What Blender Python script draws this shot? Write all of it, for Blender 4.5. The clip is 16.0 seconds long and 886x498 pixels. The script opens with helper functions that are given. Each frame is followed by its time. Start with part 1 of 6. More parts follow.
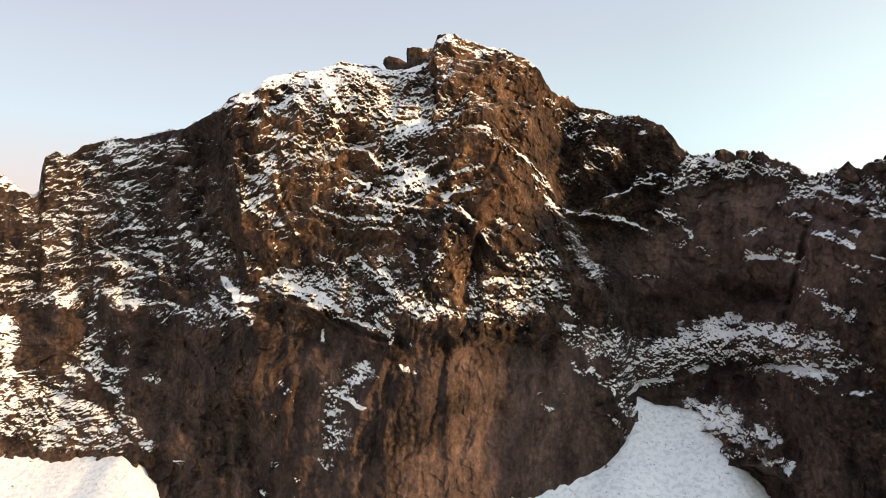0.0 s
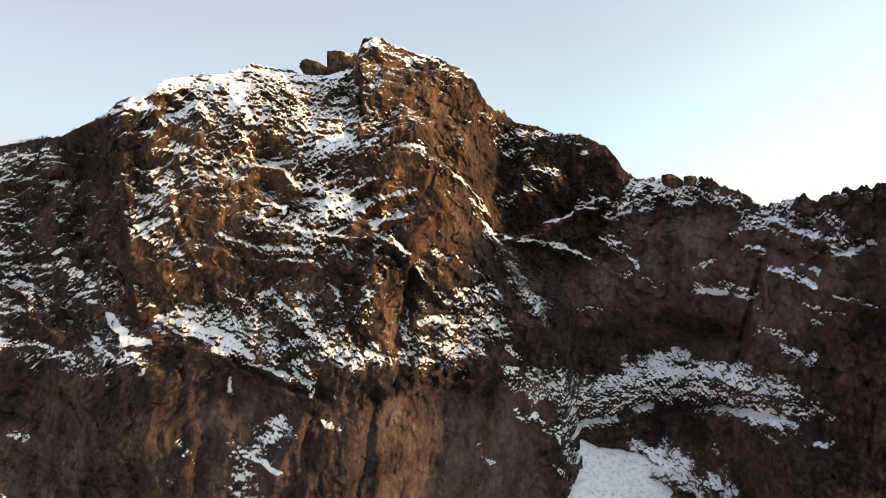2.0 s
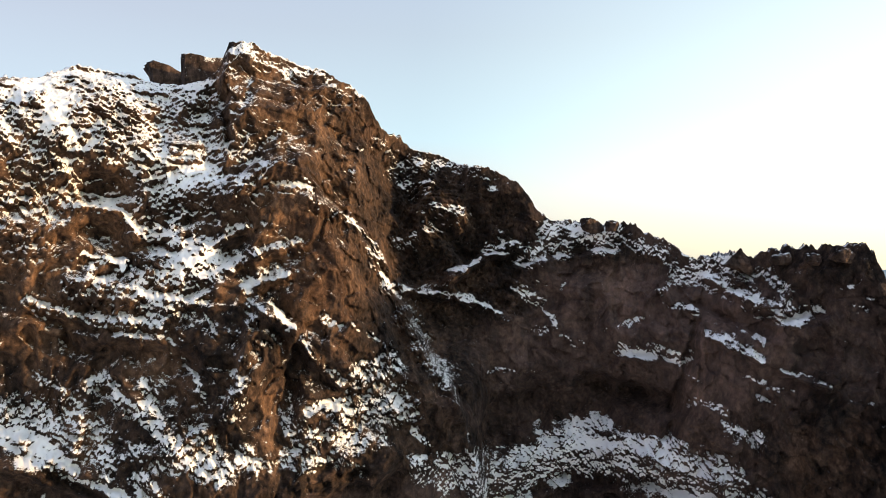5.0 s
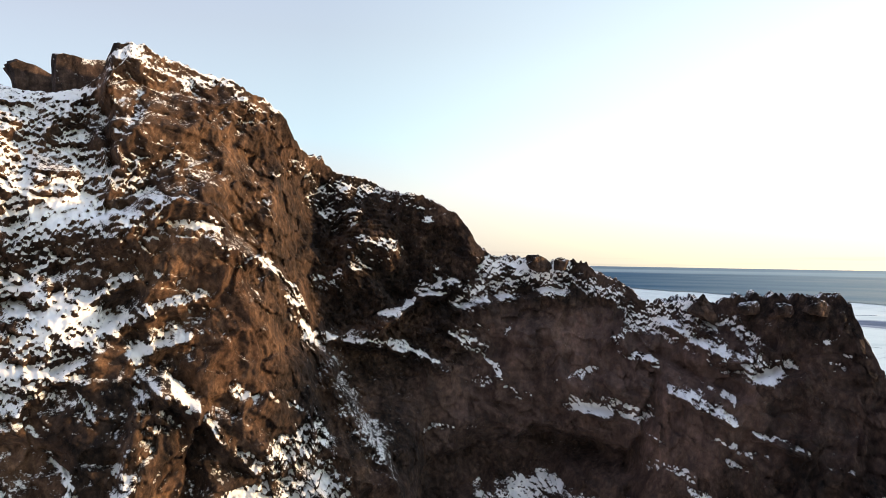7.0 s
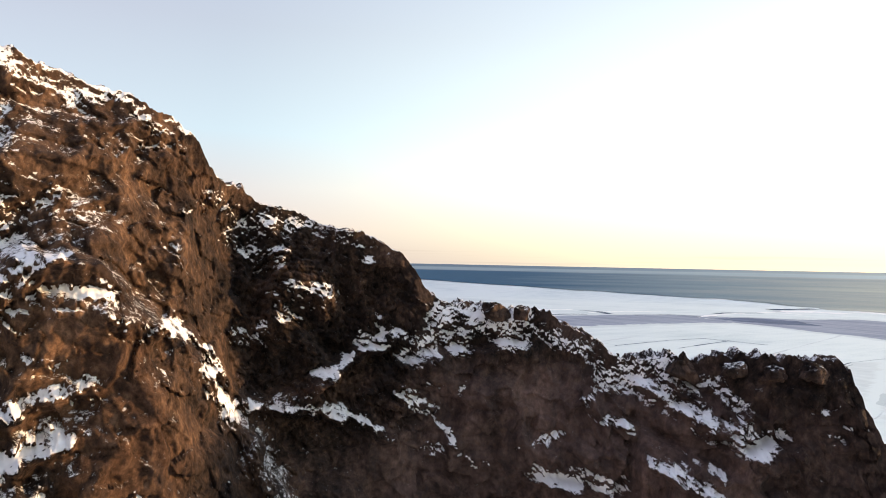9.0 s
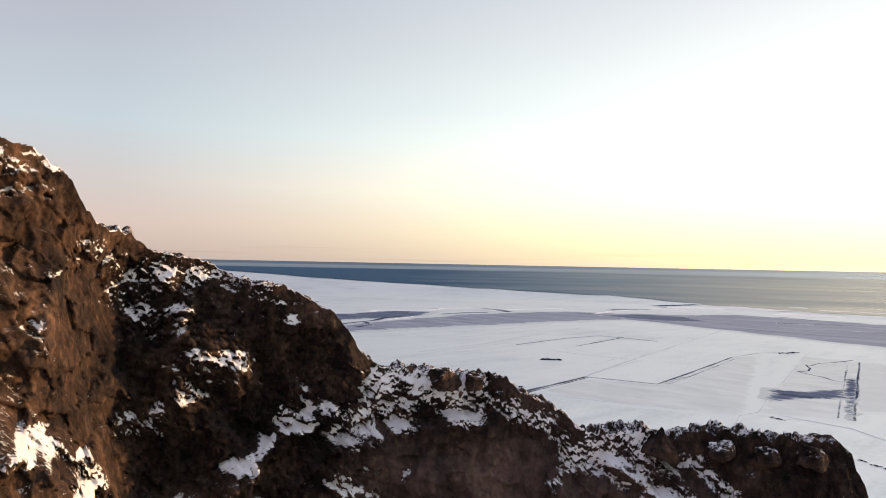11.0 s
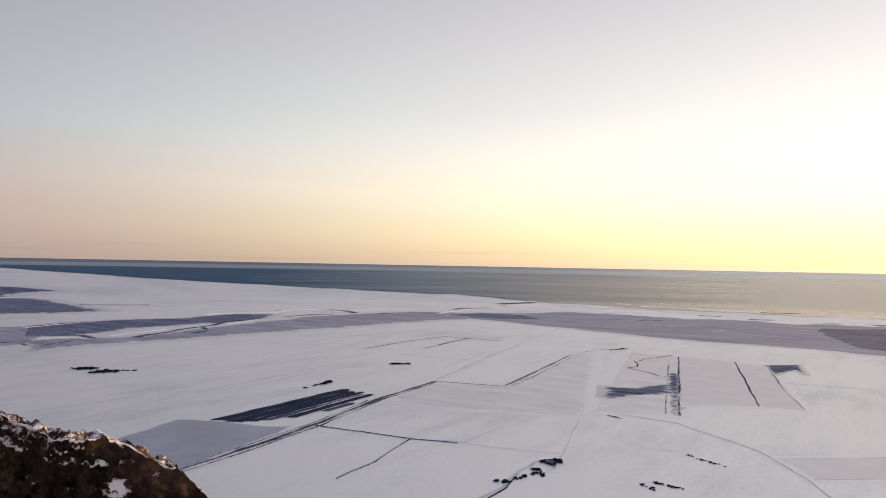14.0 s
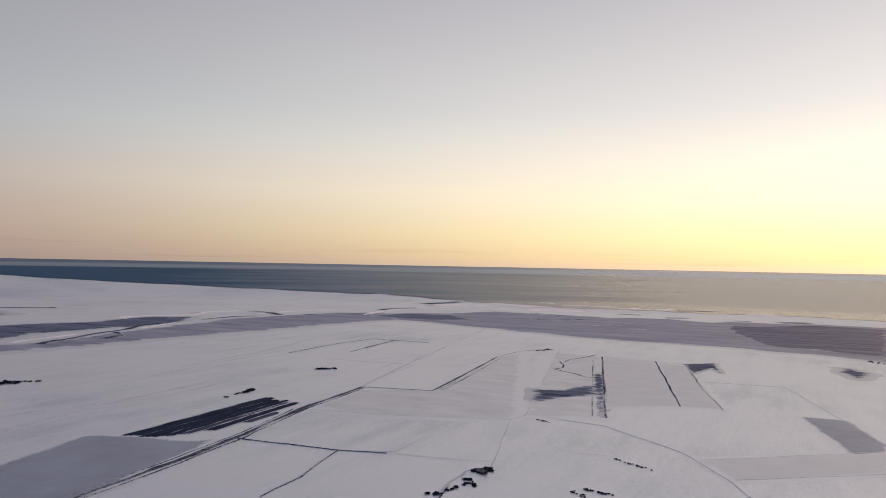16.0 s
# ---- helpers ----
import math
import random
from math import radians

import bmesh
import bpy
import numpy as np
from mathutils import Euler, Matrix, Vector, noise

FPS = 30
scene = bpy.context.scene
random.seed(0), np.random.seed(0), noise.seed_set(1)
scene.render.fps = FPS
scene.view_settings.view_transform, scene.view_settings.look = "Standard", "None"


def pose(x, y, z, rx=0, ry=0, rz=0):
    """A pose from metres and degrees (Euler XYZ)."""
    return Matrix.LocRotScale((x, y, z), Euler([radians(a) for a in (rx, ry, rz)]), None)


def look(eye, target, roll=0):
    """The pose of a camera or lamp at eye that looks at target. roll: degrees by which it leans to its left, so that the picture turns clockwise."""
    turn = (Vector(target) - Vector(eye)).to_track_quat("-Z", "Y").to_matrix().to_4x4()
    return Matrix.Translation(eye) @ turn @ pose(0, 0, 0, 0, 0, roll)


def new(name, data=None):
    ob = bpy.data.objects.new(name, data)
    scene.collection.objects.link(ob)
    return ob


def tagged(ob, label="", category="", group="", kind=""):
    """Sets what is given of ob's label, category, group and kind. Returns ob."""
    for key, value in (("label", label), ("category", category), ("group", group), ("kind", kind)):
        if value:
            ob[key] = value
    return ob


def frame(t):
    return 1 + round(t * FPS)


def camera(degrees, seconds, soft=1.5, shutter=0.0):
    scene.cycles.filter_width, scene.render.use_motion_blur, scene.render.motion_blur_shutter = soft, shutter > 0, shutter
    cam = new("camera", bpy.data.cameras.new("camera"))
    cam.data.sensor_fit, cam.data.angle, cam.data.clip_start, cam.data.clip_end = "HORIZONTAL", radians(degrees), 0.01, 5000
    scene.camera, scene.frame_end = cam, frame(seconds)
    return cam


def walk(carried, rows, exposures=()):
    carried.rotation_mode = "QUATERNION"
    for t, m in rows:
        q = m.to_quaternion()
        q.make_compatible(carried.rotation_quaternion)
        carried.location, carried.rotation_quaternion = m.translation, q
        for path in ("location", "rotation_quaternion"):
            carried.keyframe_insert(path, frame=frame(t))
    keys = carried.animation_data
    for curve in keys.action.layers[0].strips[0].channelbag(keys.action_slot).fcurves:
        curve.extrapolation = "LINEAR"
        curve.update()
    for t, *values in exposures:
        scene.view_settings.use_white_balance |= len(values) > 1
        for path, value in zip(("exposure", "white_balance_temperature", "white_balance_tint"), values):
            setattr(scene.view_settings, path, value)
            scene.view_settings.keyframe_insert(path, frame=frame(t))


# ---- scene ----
cam = camera(65.83, 16.0, soft=0.9)
# seconds, place, heading, tilt, lean
PATH = [
    (0.0, 0.01, 0.00, 110.06, -0.00, 1.44, 1.25),
    (0.5, -0.77, 3.33, 111.47, -1.90, 1.45, 1.24),
    (1.0, -1.51, 6.64, 112.90, -3.78, 1.45, 1.23),
    (1.5, -2.20, 9.95, 114.32, -5.58, 1.45, 1.22),
    (2.0, -2.83, 13.23, 115.75, -7.52, 1.44, 1.21),
    (2.5, -3.42, 16.50, 117.19, -9.51, 1.43, 1.20),
    (3.0, -3.94, 19.74, 118.63, -11.74, 1.41, 1.19),
    (5.5, -4.65, 36.18, 125.97, -21.37, 1.36, 1.09),
    (6.0, -4.48, 39.47, 127.39, -23.59, 1.37, 1.07),
    (6.5, -4.24, 42.74, 128.83, -25.68, 1.38, 1.06),
    (7.0, -3.89, 45.99, 130.28, -27.44, 1.41, 1.08),
    (7.5, -3.48, 49.23, 131.75, -29.23, 1.41, 1.10),
    (8.0, -3.03, 52.55, 133.20, -31.10, 1.42, 1.13),
    (8.5, -2.54, 55.87, 134.66, -33.08, 1.42, 1.17),
    (11.0, 2.02, 71.83, 142.42, -43.43, 1.33, 1.11),
    (11.5, 3.42, 74.86, 143.95, -45.54, 1.32, 1.10),
    (12.0, 4.87, 77.79, 145.47, -47.67, 1.32, 1.09),
    (12.5, 6.43, 80.64, 147.00, -49.84, 1.34, 1.08),
    (13.0, 8.13, 83.47, 148.50, -52.12, 1.35, 1.08),
    (13.5, 10.06, 86.24, 150.10, -54.42, 1.36, 1.07),
    (14.0, 12.14, 88.93, 151.72, -56.35, 1.36, 1.06),
    (14.5, 14.34, 91.54, 153.33, -57.83, 1.34, 1.06),
    (15.0, 16.62, 94.06, 154.92, -59.41, 1.33, 1.06),
    (15.5, 18.97, 96.51, 156.50, -61.06, 1.32, 1.07),
    (16.0, 21.34, 98.92, 158.09, -62.56, 1.32, 1.07),
]
walk(cam, [(t, pose(x, y, z, 90 + tilt, 0, head) @ pose(0, 0, 0, 0, 0, lean)) for t, x, y, z, head, tilt, lean in PATH],
     exposures=((0, 0.18, 6750, 6), (2, 0.15, 6450, 4), (5.5, 0.13, 6350, 5), (7, 0.15, 6350, 7), (8.5, 0.13, 6500, 10), (11, -0.26, 6900, 16), (12.5, -0.45, 7150, 21), (14.5, -0.77, 7150, 24), (16, -1.0, 7100, 25)))

# ---- world, sun, exposure ----
SUN_HEADING, SUN_HEIGHT = 118.5, 8.0      # degrees from +y towards +x, degrees up
world = bpy.data.worlds.new("sky")
scene.world = world
world.use_nodes = True
wt = world.node_tree
wt.nodes.clear()


def sky_math(op, a, b=0.0, clamp=False):
    n = wt.nodes.new("ShaderNodeMath")
    n.operation, n.use_clamp = op, clamp
    for i, v in enumerate((a, b)):
        if hasattr(v, "is_output"):
            wt.links.new(v, n.inputs[i])
        else:
            n.inputs[i].default_value = v
    return n.outputs[0]


def sky_ramp(fac, stops):
    n = wt.nodes.new("ShaderNodeValToRGB")
    e = n.color_ramp.elements
    while len(e) < len(stops):
        e.new(0.5)
    for el, (at, col) in zip(e, stops):
        el.position, el.color = at, (*col, 1)
    wt.links.new(fac, n.inputs[0])
    return n.outputs[0]


def sky_mix(fac, a, b, blend="MIX"):
    n = wt.nodes.new("ShaderNodeMix")
    n.data_type, n.blend_type = "RGBA", blend
    for sock, v in ((n.inputs[0], fac), (n.inputs[6], a), (n.inputs[7], b)):
        if hasattr(v, "is_output"):
            wt.links.new(v, sock)
        else:
            sock.default_value = v
    return n.outputs[2]


# a thin winter haze after sunset colours: elevation ramps towards and away from the sun, over a clear-sky model
sky = wt.nodes.new("ShaderNodeTexSky")
sky.sky_type, sky.sun_disc = "NISHITA", False
sky.sun_elevation, sky.sun_rotation = radians(SUN_HEIGHT), radians(SUN_HEADING)
sky.air_density, sky.dust_density, sky.ozone_density, sky.altitude = 1.0, 1.0, 1.0, 150
way = wt.nodes.new("ShaderNodeTexCoord")
axes = wt.nodes.new("ShaderNodeSeparateXYZ")
wt.links.new(way.outputs["Generated"], axes.inputs[0])
flat = sky_math("SQRT", sky_math("ADD", sky_math("MULTIPLY", axes.outputs[0], axes.outputs[0]), sky_math("ADD", sky_math("MULTIPLY", axes.outputs[1], axes.outputs[1]), 1e-6)))
facing = sky_math("ADD", sky_math("MULTIPLY", axes.outputs[0], math.sin(radians(SUN_HEADING))), sky_math("MULTIPLY", axes.outputs[1], math.cos(radians(SUN_HEADING))))
facing = sky_math("DIVIDE", facing, flat)
near = sky_math("MULTIPLY", sky_math("ADD", facing, 0.20), 0.82, True)
height = sky_math("MULTIPLY", axes.outputs[2], 1.0, True)
near = sky_math("POWER", near, sky_math("MAXIMUM", 1.25, sky_math("SUBTRACT", 2.1, sky_math("MULTIPLY", height, 8.0))))
away = sky_ramp(height, [(0.0, (0.63, 0.56, 0.50)), (0.05, (0.76, 0.685, 0.61)), (0.11, (0.71, 0.745, 0.72)), (0.18, (0.62, 0.81, 0.86)), (0.32, (0.53, 0.635, 0.71)), (0.55, (0.43, 0.50, 0.67)), (1.0, (0.36, 0.46, 0.70))])
toward = sky_ramp(height, [(0.0, (0.93, 0.75, 0.46)), (0.012, (1.0, 0.82, 0.40)), (0.04, (1.0, 0.93, 0.47)), (0.09, (0.95, 0.92, 0.64)), (0.15, (0.82, 0.83, 0.69)), (0.22, (0.62, 0.67, 0.64)), (0.40, (0.38, 0.42, 0.45)), (0.7, (0.35, 0.41, 0.51)), (1.0, (0.34, 0.42, 0.60))])
toward = sky_mix(1.0, toward, (2.45, 2.45, 2.45, 1), "MULTIPLY")
behind = sky_math("MULTIPLY", sky_math("SUBTRACT", 0.35, facing), 0.9, True)
away = sky_mix(behind, away, sky_mix(1.0, away, (0.93, 0.81, 0.89, 1), "MULTIPLY"))
haze = sky_mix(near, away, toward)
thin = wt.nodes.new("ShaderNodeMapping")
thin.inputs["Scale"].default_value = (5, 5, 260)
wt.links.new(way.outputs["Generated"], thin.inputs[0])
wisp = wt.nodes.new("ShaderNodeTexNoise")
wisp.inputs["Scale"].default_value, wisp.inputs["Detail"].default_value = 1.0, 5.0
wt.links.new(thin.outputs[0], wisp.inputs["Vector"])
low = sky_ramp(height, [(0.0, (0, 0, 0)), (0.004, (0.6, 0.6, 0.6)), (0.016, (1, 1, 1)), (0.026, (0, 0, 0))])
wisps = sky_math("MULTIPLY", sky_math("MULTIPLY", sky_math("SUBTRACT", wisp.outputs[0], 0.53, True), 6.0, True), low)
haze = sky_mix(sky_math("MULTIPLY", wisps, 0.5), haze, sky_mix(1.0, haze, (0.80, 0.76, 0.74, 1), "MULTIPLY"))
clear = sky_mix(1.0, sky.outputs[0], (0.12, 0.12, 0.12, 1), "MULTIPLY")
back = wt.nodes.new("ShaderNodeBackground")
back.inputs["Strength"].default_value = 1.2
out = wt.nodes.new("ShaderNodeOutputWorld")
wt.links.new(sky_mix(0.12, haze, clear), back.inputs[0])
wt.links.new(back.outputs[0], out.inputs[0])

sun = new("sun", bpy.data.lights.new("sun", "SUN"))
sun.data.energy, sun.data.angle, sun.data.color = 6.0, radians(3), (1.0, 0.65, 0.34)
sh, se = radians(SUN_HEADING), radians(SUN_HEIGHT)
sun.matrix_world = look((0, 0, 0), (-math.sin(sh) * math.cos(se), -math.cos(sh) * math.cos(se), -math.sin(se)))


# ---- materials ----
def material(name):
    m = bpy.data.materials.new(name)
    m.use_nodes = True
    nt = m.node_tree
    nt.nodes.clear()
    o = nt.nodes.new("ShaderNodeOutputMaterial")
    p = nt.nodes.new("ShaderNodeBsdfPrincipled")
    nt.links.new(p.outputs[0], o.inputs[0])
    return m, nt, p


def node(nt, kind, **values):
    n = nt.nodes.new(kind)
    for key, v in values.items():
        key = key.replace("_", " ")
        if key in n.inputs:
            if hasattr(v, "is_output"):
                nt.links.new(v, n.inputs[key])
            else:
                n.inputs[key].default_value = v
    return n


def math_node(nt, op, a, b=0.0, clamp=False):
    n = nt.nodes.new("ShaderNodeMath")
    n.operation, n.use_clamp = op, clamp
    for i, v in enumerate((a, b)):
        if hasattr(v, "is_output"):
            nt.links.new(v, n.inputs[i])
        else:
            n.inputs[i].default_value = v
    return n.outputs[0]


def place(nt, scale=(1, 1, 1), turn=(0, 0, 0)):
    c = nt.nodes.new("ShaderNodeTexCoord")
    m = nt.nodes.new("ShaderNodeMapping")
    m.inputs["Scale"].default_value, m.inputs["Rotation"].default_value = scale, [radians(a) for a in turn]
    nt.links.new(c.outputs["Object"], m.inputs[0])
    return m.outputs[0]


def ramp(nt, fac, stops):
    n = nt.nodes.new("ShaderNodeValToRGB")
    e = n.color_ramp.elements
    while len(e) < len(stops):
        e.new(0.5)
    for el, (at, col) in zip(e, stops):
        el.position, el.color = at, (*col, 1)
    nt.links.new(fac, n.inputs[0])
    return n.outputs[0]


def mix(nt, fac, a, b):
    n = nt.nodes.new("ShaderNodeMix")
    n.data_type = "RGBA"
    for sock, v in ((n.inputs[0], fac), (n.inputs[6], a), (n.inputs[7], b)):
        if hasattr(v, "is_output"):
            nt.links.new(v, sock)
        else:
            sock.default_value = v if isinstance(v, float) else (*v, 1)
    return n.outputs[2]


def fine(nt, scale, detail=6.0, rough=0.6, vec=None):
    n = node(nt, "ShaderNodeTexNoise", Scale=scale, Detail=detail, Roughness=rough)
    nt.links.new(vec or place(nt), n.inputs["Vector"])
    return n.outputs[0]


def bump(nt, p, height, strength, dist):
    n = node(nt, "ShaderNodeBump", Strength=strength, Distance=dist, Height=height)
    nt.links.new(n.outputs[0], p.inputs["Normal"])


def rock_material():
    m, nt, p = material("snowy_rock")
    snow = nt.nodes.new("ShaderNodeAttribute")
    snow.attribute_name = "snow"
    ochre = nt.nodes.new("ShaderNodeAttribute")
    ochre.attribute_name = "ochre"
    grain = fine(nt, 1.5, 9.0, 0.72, place(nt, (1, 1, 0.8), (0, 10, 0)))
    blotch = fine(nt, 0.22, 6.0, 0.62, place(nt, (1, 1, 0.7)))
    pits = node(nt, "ShaderNodeTexVoronoi", Scale=1.3)
    nt.links.new(place(nt, (1, 1, 0.8), (8, 14, 0)), pits.inputs["Vector"])
    tone = math_node(nt, "ADD", math_node(nt, "MULTIPLY", grain, 0.8), math_node(nt, "MULTIPLY", blotch, 0.25))
    tone = math_node(nt, "ADD", tone, math_node(nt, "MULTIPLY", math_node(nt, "SUBTRACT", 0.45, pits.outputs[0]), 0.10))
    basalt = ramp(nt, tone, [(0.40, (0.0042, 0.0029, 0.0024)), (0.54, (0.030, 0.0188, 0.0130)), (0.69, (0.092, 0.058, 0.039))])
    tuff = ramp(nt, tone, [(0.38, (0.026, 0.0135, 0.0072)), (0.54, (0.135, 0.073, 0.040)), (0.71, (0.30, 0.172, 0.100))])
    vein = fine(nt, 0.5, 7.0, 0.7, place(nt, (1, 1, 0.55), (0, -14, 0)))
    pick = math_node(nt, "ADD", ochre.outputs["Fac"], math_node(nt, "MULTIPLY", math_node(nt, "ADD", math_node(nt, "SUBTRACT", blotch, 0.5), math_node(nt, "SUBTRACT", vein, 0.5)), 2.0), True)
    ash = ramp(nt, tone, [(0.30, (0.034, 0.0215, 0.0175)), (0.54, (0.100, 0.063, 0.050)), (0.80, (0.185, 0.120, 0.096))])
    # dull picks ash; on the wall this also carries painted light and shade
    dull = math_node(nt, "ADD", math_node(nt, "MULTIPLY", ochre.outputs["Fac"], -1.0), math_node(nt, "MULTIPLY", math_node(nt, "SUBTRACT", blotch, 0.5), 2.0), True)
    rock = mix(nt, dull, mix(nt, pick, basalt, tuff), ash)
    rock = mix(nt, ramp(nt, vein, [(0.51, (0, 0, 0)), (0.66, (0.7, 0.7, 0.7))]), rock, (0.036, 0.027, 0.024))
    stain = fine(nt, 0.16, 5.0, 0.6, place(nt, (1, 1, 0.28), (0, 7, 0)))
    streak = fine(nt, 0.9, 4.0, 0.55, place(nt, (1, 1, 0.16), (0, 7, 0)))
    worn = math_node(nt, "ADD", math_node(nt, "MULTIPLY", stain, 0.7), math_node(nt, "MULTIPLY", streak, 0.3))
    shade = nt.nodes.new("ShaderNodeMix")
    shade.data_type, shade.blend_type = "RGBA", "MULTIPLY"
    shade.inputs[0].default_value = 1.0
    nt.links.new(rock, shade.inputs[6])
    nt.links.new(ramp(nt, worn, [(0.36, (0.46, 0.43, 0.43)), (0.50, (0.95, 0.95, 0.95)), (0.64, (1.5, 1.45, 1.38))]), shade.inputs[7])
    rock = shade.outputs[2]
    # snow: soft cover broken up by grains of every size, with stones standing through it
    lie = place(nt, (1, 1, 1.1), (0, 24, 0))
    speck = math_node(nt, "ADD", math_node(nt, "MULTIPLY", fine(nt, 0.9, 6.0, 0.7, lie), 0.45), math_node(nt, "MULTIPLY", fine(nt, 3.0, 8.0, 0.78, lie), 0.55))
    stones = node(nt, "ShaderNodeTexVoronoi", Scale=1.9)
    nt.links.new(lie, stones.inputs["Vector"])
    lot = nt.nodes.new("ShaderNodeSeparateColor")
    nt.links.new(stones.outputs["Color"], lot.inputs[0])
    size = math_node(nt, "MULTIPLY", math_node(nt, "SUBTRACT", lot.outputs[0], 0.35, True), 0.75)
    poke = math_node(nt, "MULTIPLY", math_node(nt, "SUBTRACT", size, stones.outputs["Distance"], True), 2.6)
    cover = math_node(nt, "ADD", snow.outputs["Fac"], math_node(nt, "MULTIPLY", math_node(nt, "SUBTRACT", speck, 0.5), 4.3))
    cover = math_node(nt, "SUBTRACT", cover, poke)
    mask = node(nt, "ShaderNodeMapRange", Value=cover)
    mask.inputs["From Min"].default_value, mask.inputs["From Max"].default_value = 0.38, 0.62
    white = ramp(nt, blotch, [(0.3, (0.80, 0.77, 0.735)), (0.7, (0.93, 0.895, 0.85))])
    nt.links.new(mix(nt, mask.outputs[0], rock, white), p.inputs["Base Color"])
    p.inputs["Roughness"].default_value = 0.88
    p.inputs["Specular IOR Level"].default_value = 0.15
    h = math_node(nt, "SUBTRACT", math_node(nt, "MULTIPLY", grain, 1.1), math_node(nt, "MULTIPLY", pits.outputs[0], 0.25))
    bare = math_node(nt, "SUBTRACT", 1.0, math_node(nt, "MULTIPLY", mask.outputs[0], 0.7))
    h = math_node(nt, "ADD", math_node(nt, "MULTIPLY", h, bare), math_node(nt, "MULTIPLY", mask.outputs[0], 0.40))
    bump(nt, p, h, 0.85, 0.38)
    return m


def snow_material(name, tone=(0.80, 0.81, 0.83), dirt=(0.62, 0.63, 0.66), scale=0.4, stretch=(1, 1, 1), grit=0.0, amount=0.4, depth=0.3):
    m, nt, p = material(name)
    a = fine(nt, scale, 7.0, 0.6, place(nt, stretch))
    col = ramp(nt, a, [(0.35, dirt), (0.55, tone)])
    if grit:
        g = fine(nt, 2.6, 4.0, 0.6)
        col = mix(nt, ramp(nt, g, [(grit, (0, 0, 0)), (grit + 0.03, (1, 1, 1))]), col, (0.10, 0.085, 0.075))
    nt.links.new(col, p.inputs["Base Color"])
    p.inputs["Roughness"].default_value = 0.8
    p.inputs["Specular IOR Level"].default_value = 0.2
    bump(nt, p, a, amount, depth)
    return m


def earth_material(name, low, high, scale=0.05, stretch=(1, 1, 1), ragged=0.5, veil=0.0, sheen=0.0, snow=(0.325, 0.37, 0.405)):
    """Ground that shows through snow: full inside, fading raggedly into snow at its rim; veil: how much snow lies on it everywhere."""
    m, nt, p = material(name)
    rim = nt.nodes.new("ShaderNodeAttribute")
    rim.attribute_name = "rim"
    a = fine(nt, scale, 7.0, 0.65, place(nt, stretch, (0, 0, 28)))
    b = fine(nt, scale * 2.3, 6.0, 0.7, place(nt, stretch, (0, 0, 28)))
    col = ramp(nt, a, [(0.35, low), (0.65, high)])
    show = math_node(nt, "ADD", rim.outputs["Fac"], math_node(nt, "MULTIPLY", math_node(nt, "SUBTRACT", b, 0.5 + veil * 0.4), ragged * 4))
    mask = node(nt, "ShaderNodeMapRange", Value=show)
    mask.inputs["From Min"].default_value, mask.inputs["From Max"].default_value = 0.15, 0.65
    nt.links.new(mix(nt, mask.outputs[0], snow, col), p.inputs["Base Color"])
    lie = math_node(nt, "SUBTRACT", 1.0, math_node(nt, "MULTIPLY", mask.outputs[0], 1.0 - sheen), True)
    nt.links.new(math_node(nt, "SUBTRACT", 0.85, math_node(nt, "MULTIPLY", lie, 0.49)), p.inputs["Roughness"])
    nt.links.new(math_node(nt, "ADD", 0.08, math_node(nt, "MULTIPLY", lie, 0.9)), p.inputs["Specular IOR Level"])
    p.inputs["IOR"].default_value = 1.4 + 1.6 * min(1.0, sheen / 0.5)
    bump(nt, p, a, 0.3, 0.5)
    return m


EYE = (20.0, 95.0, 150.0)                 # far ground and sea are laid out round this place


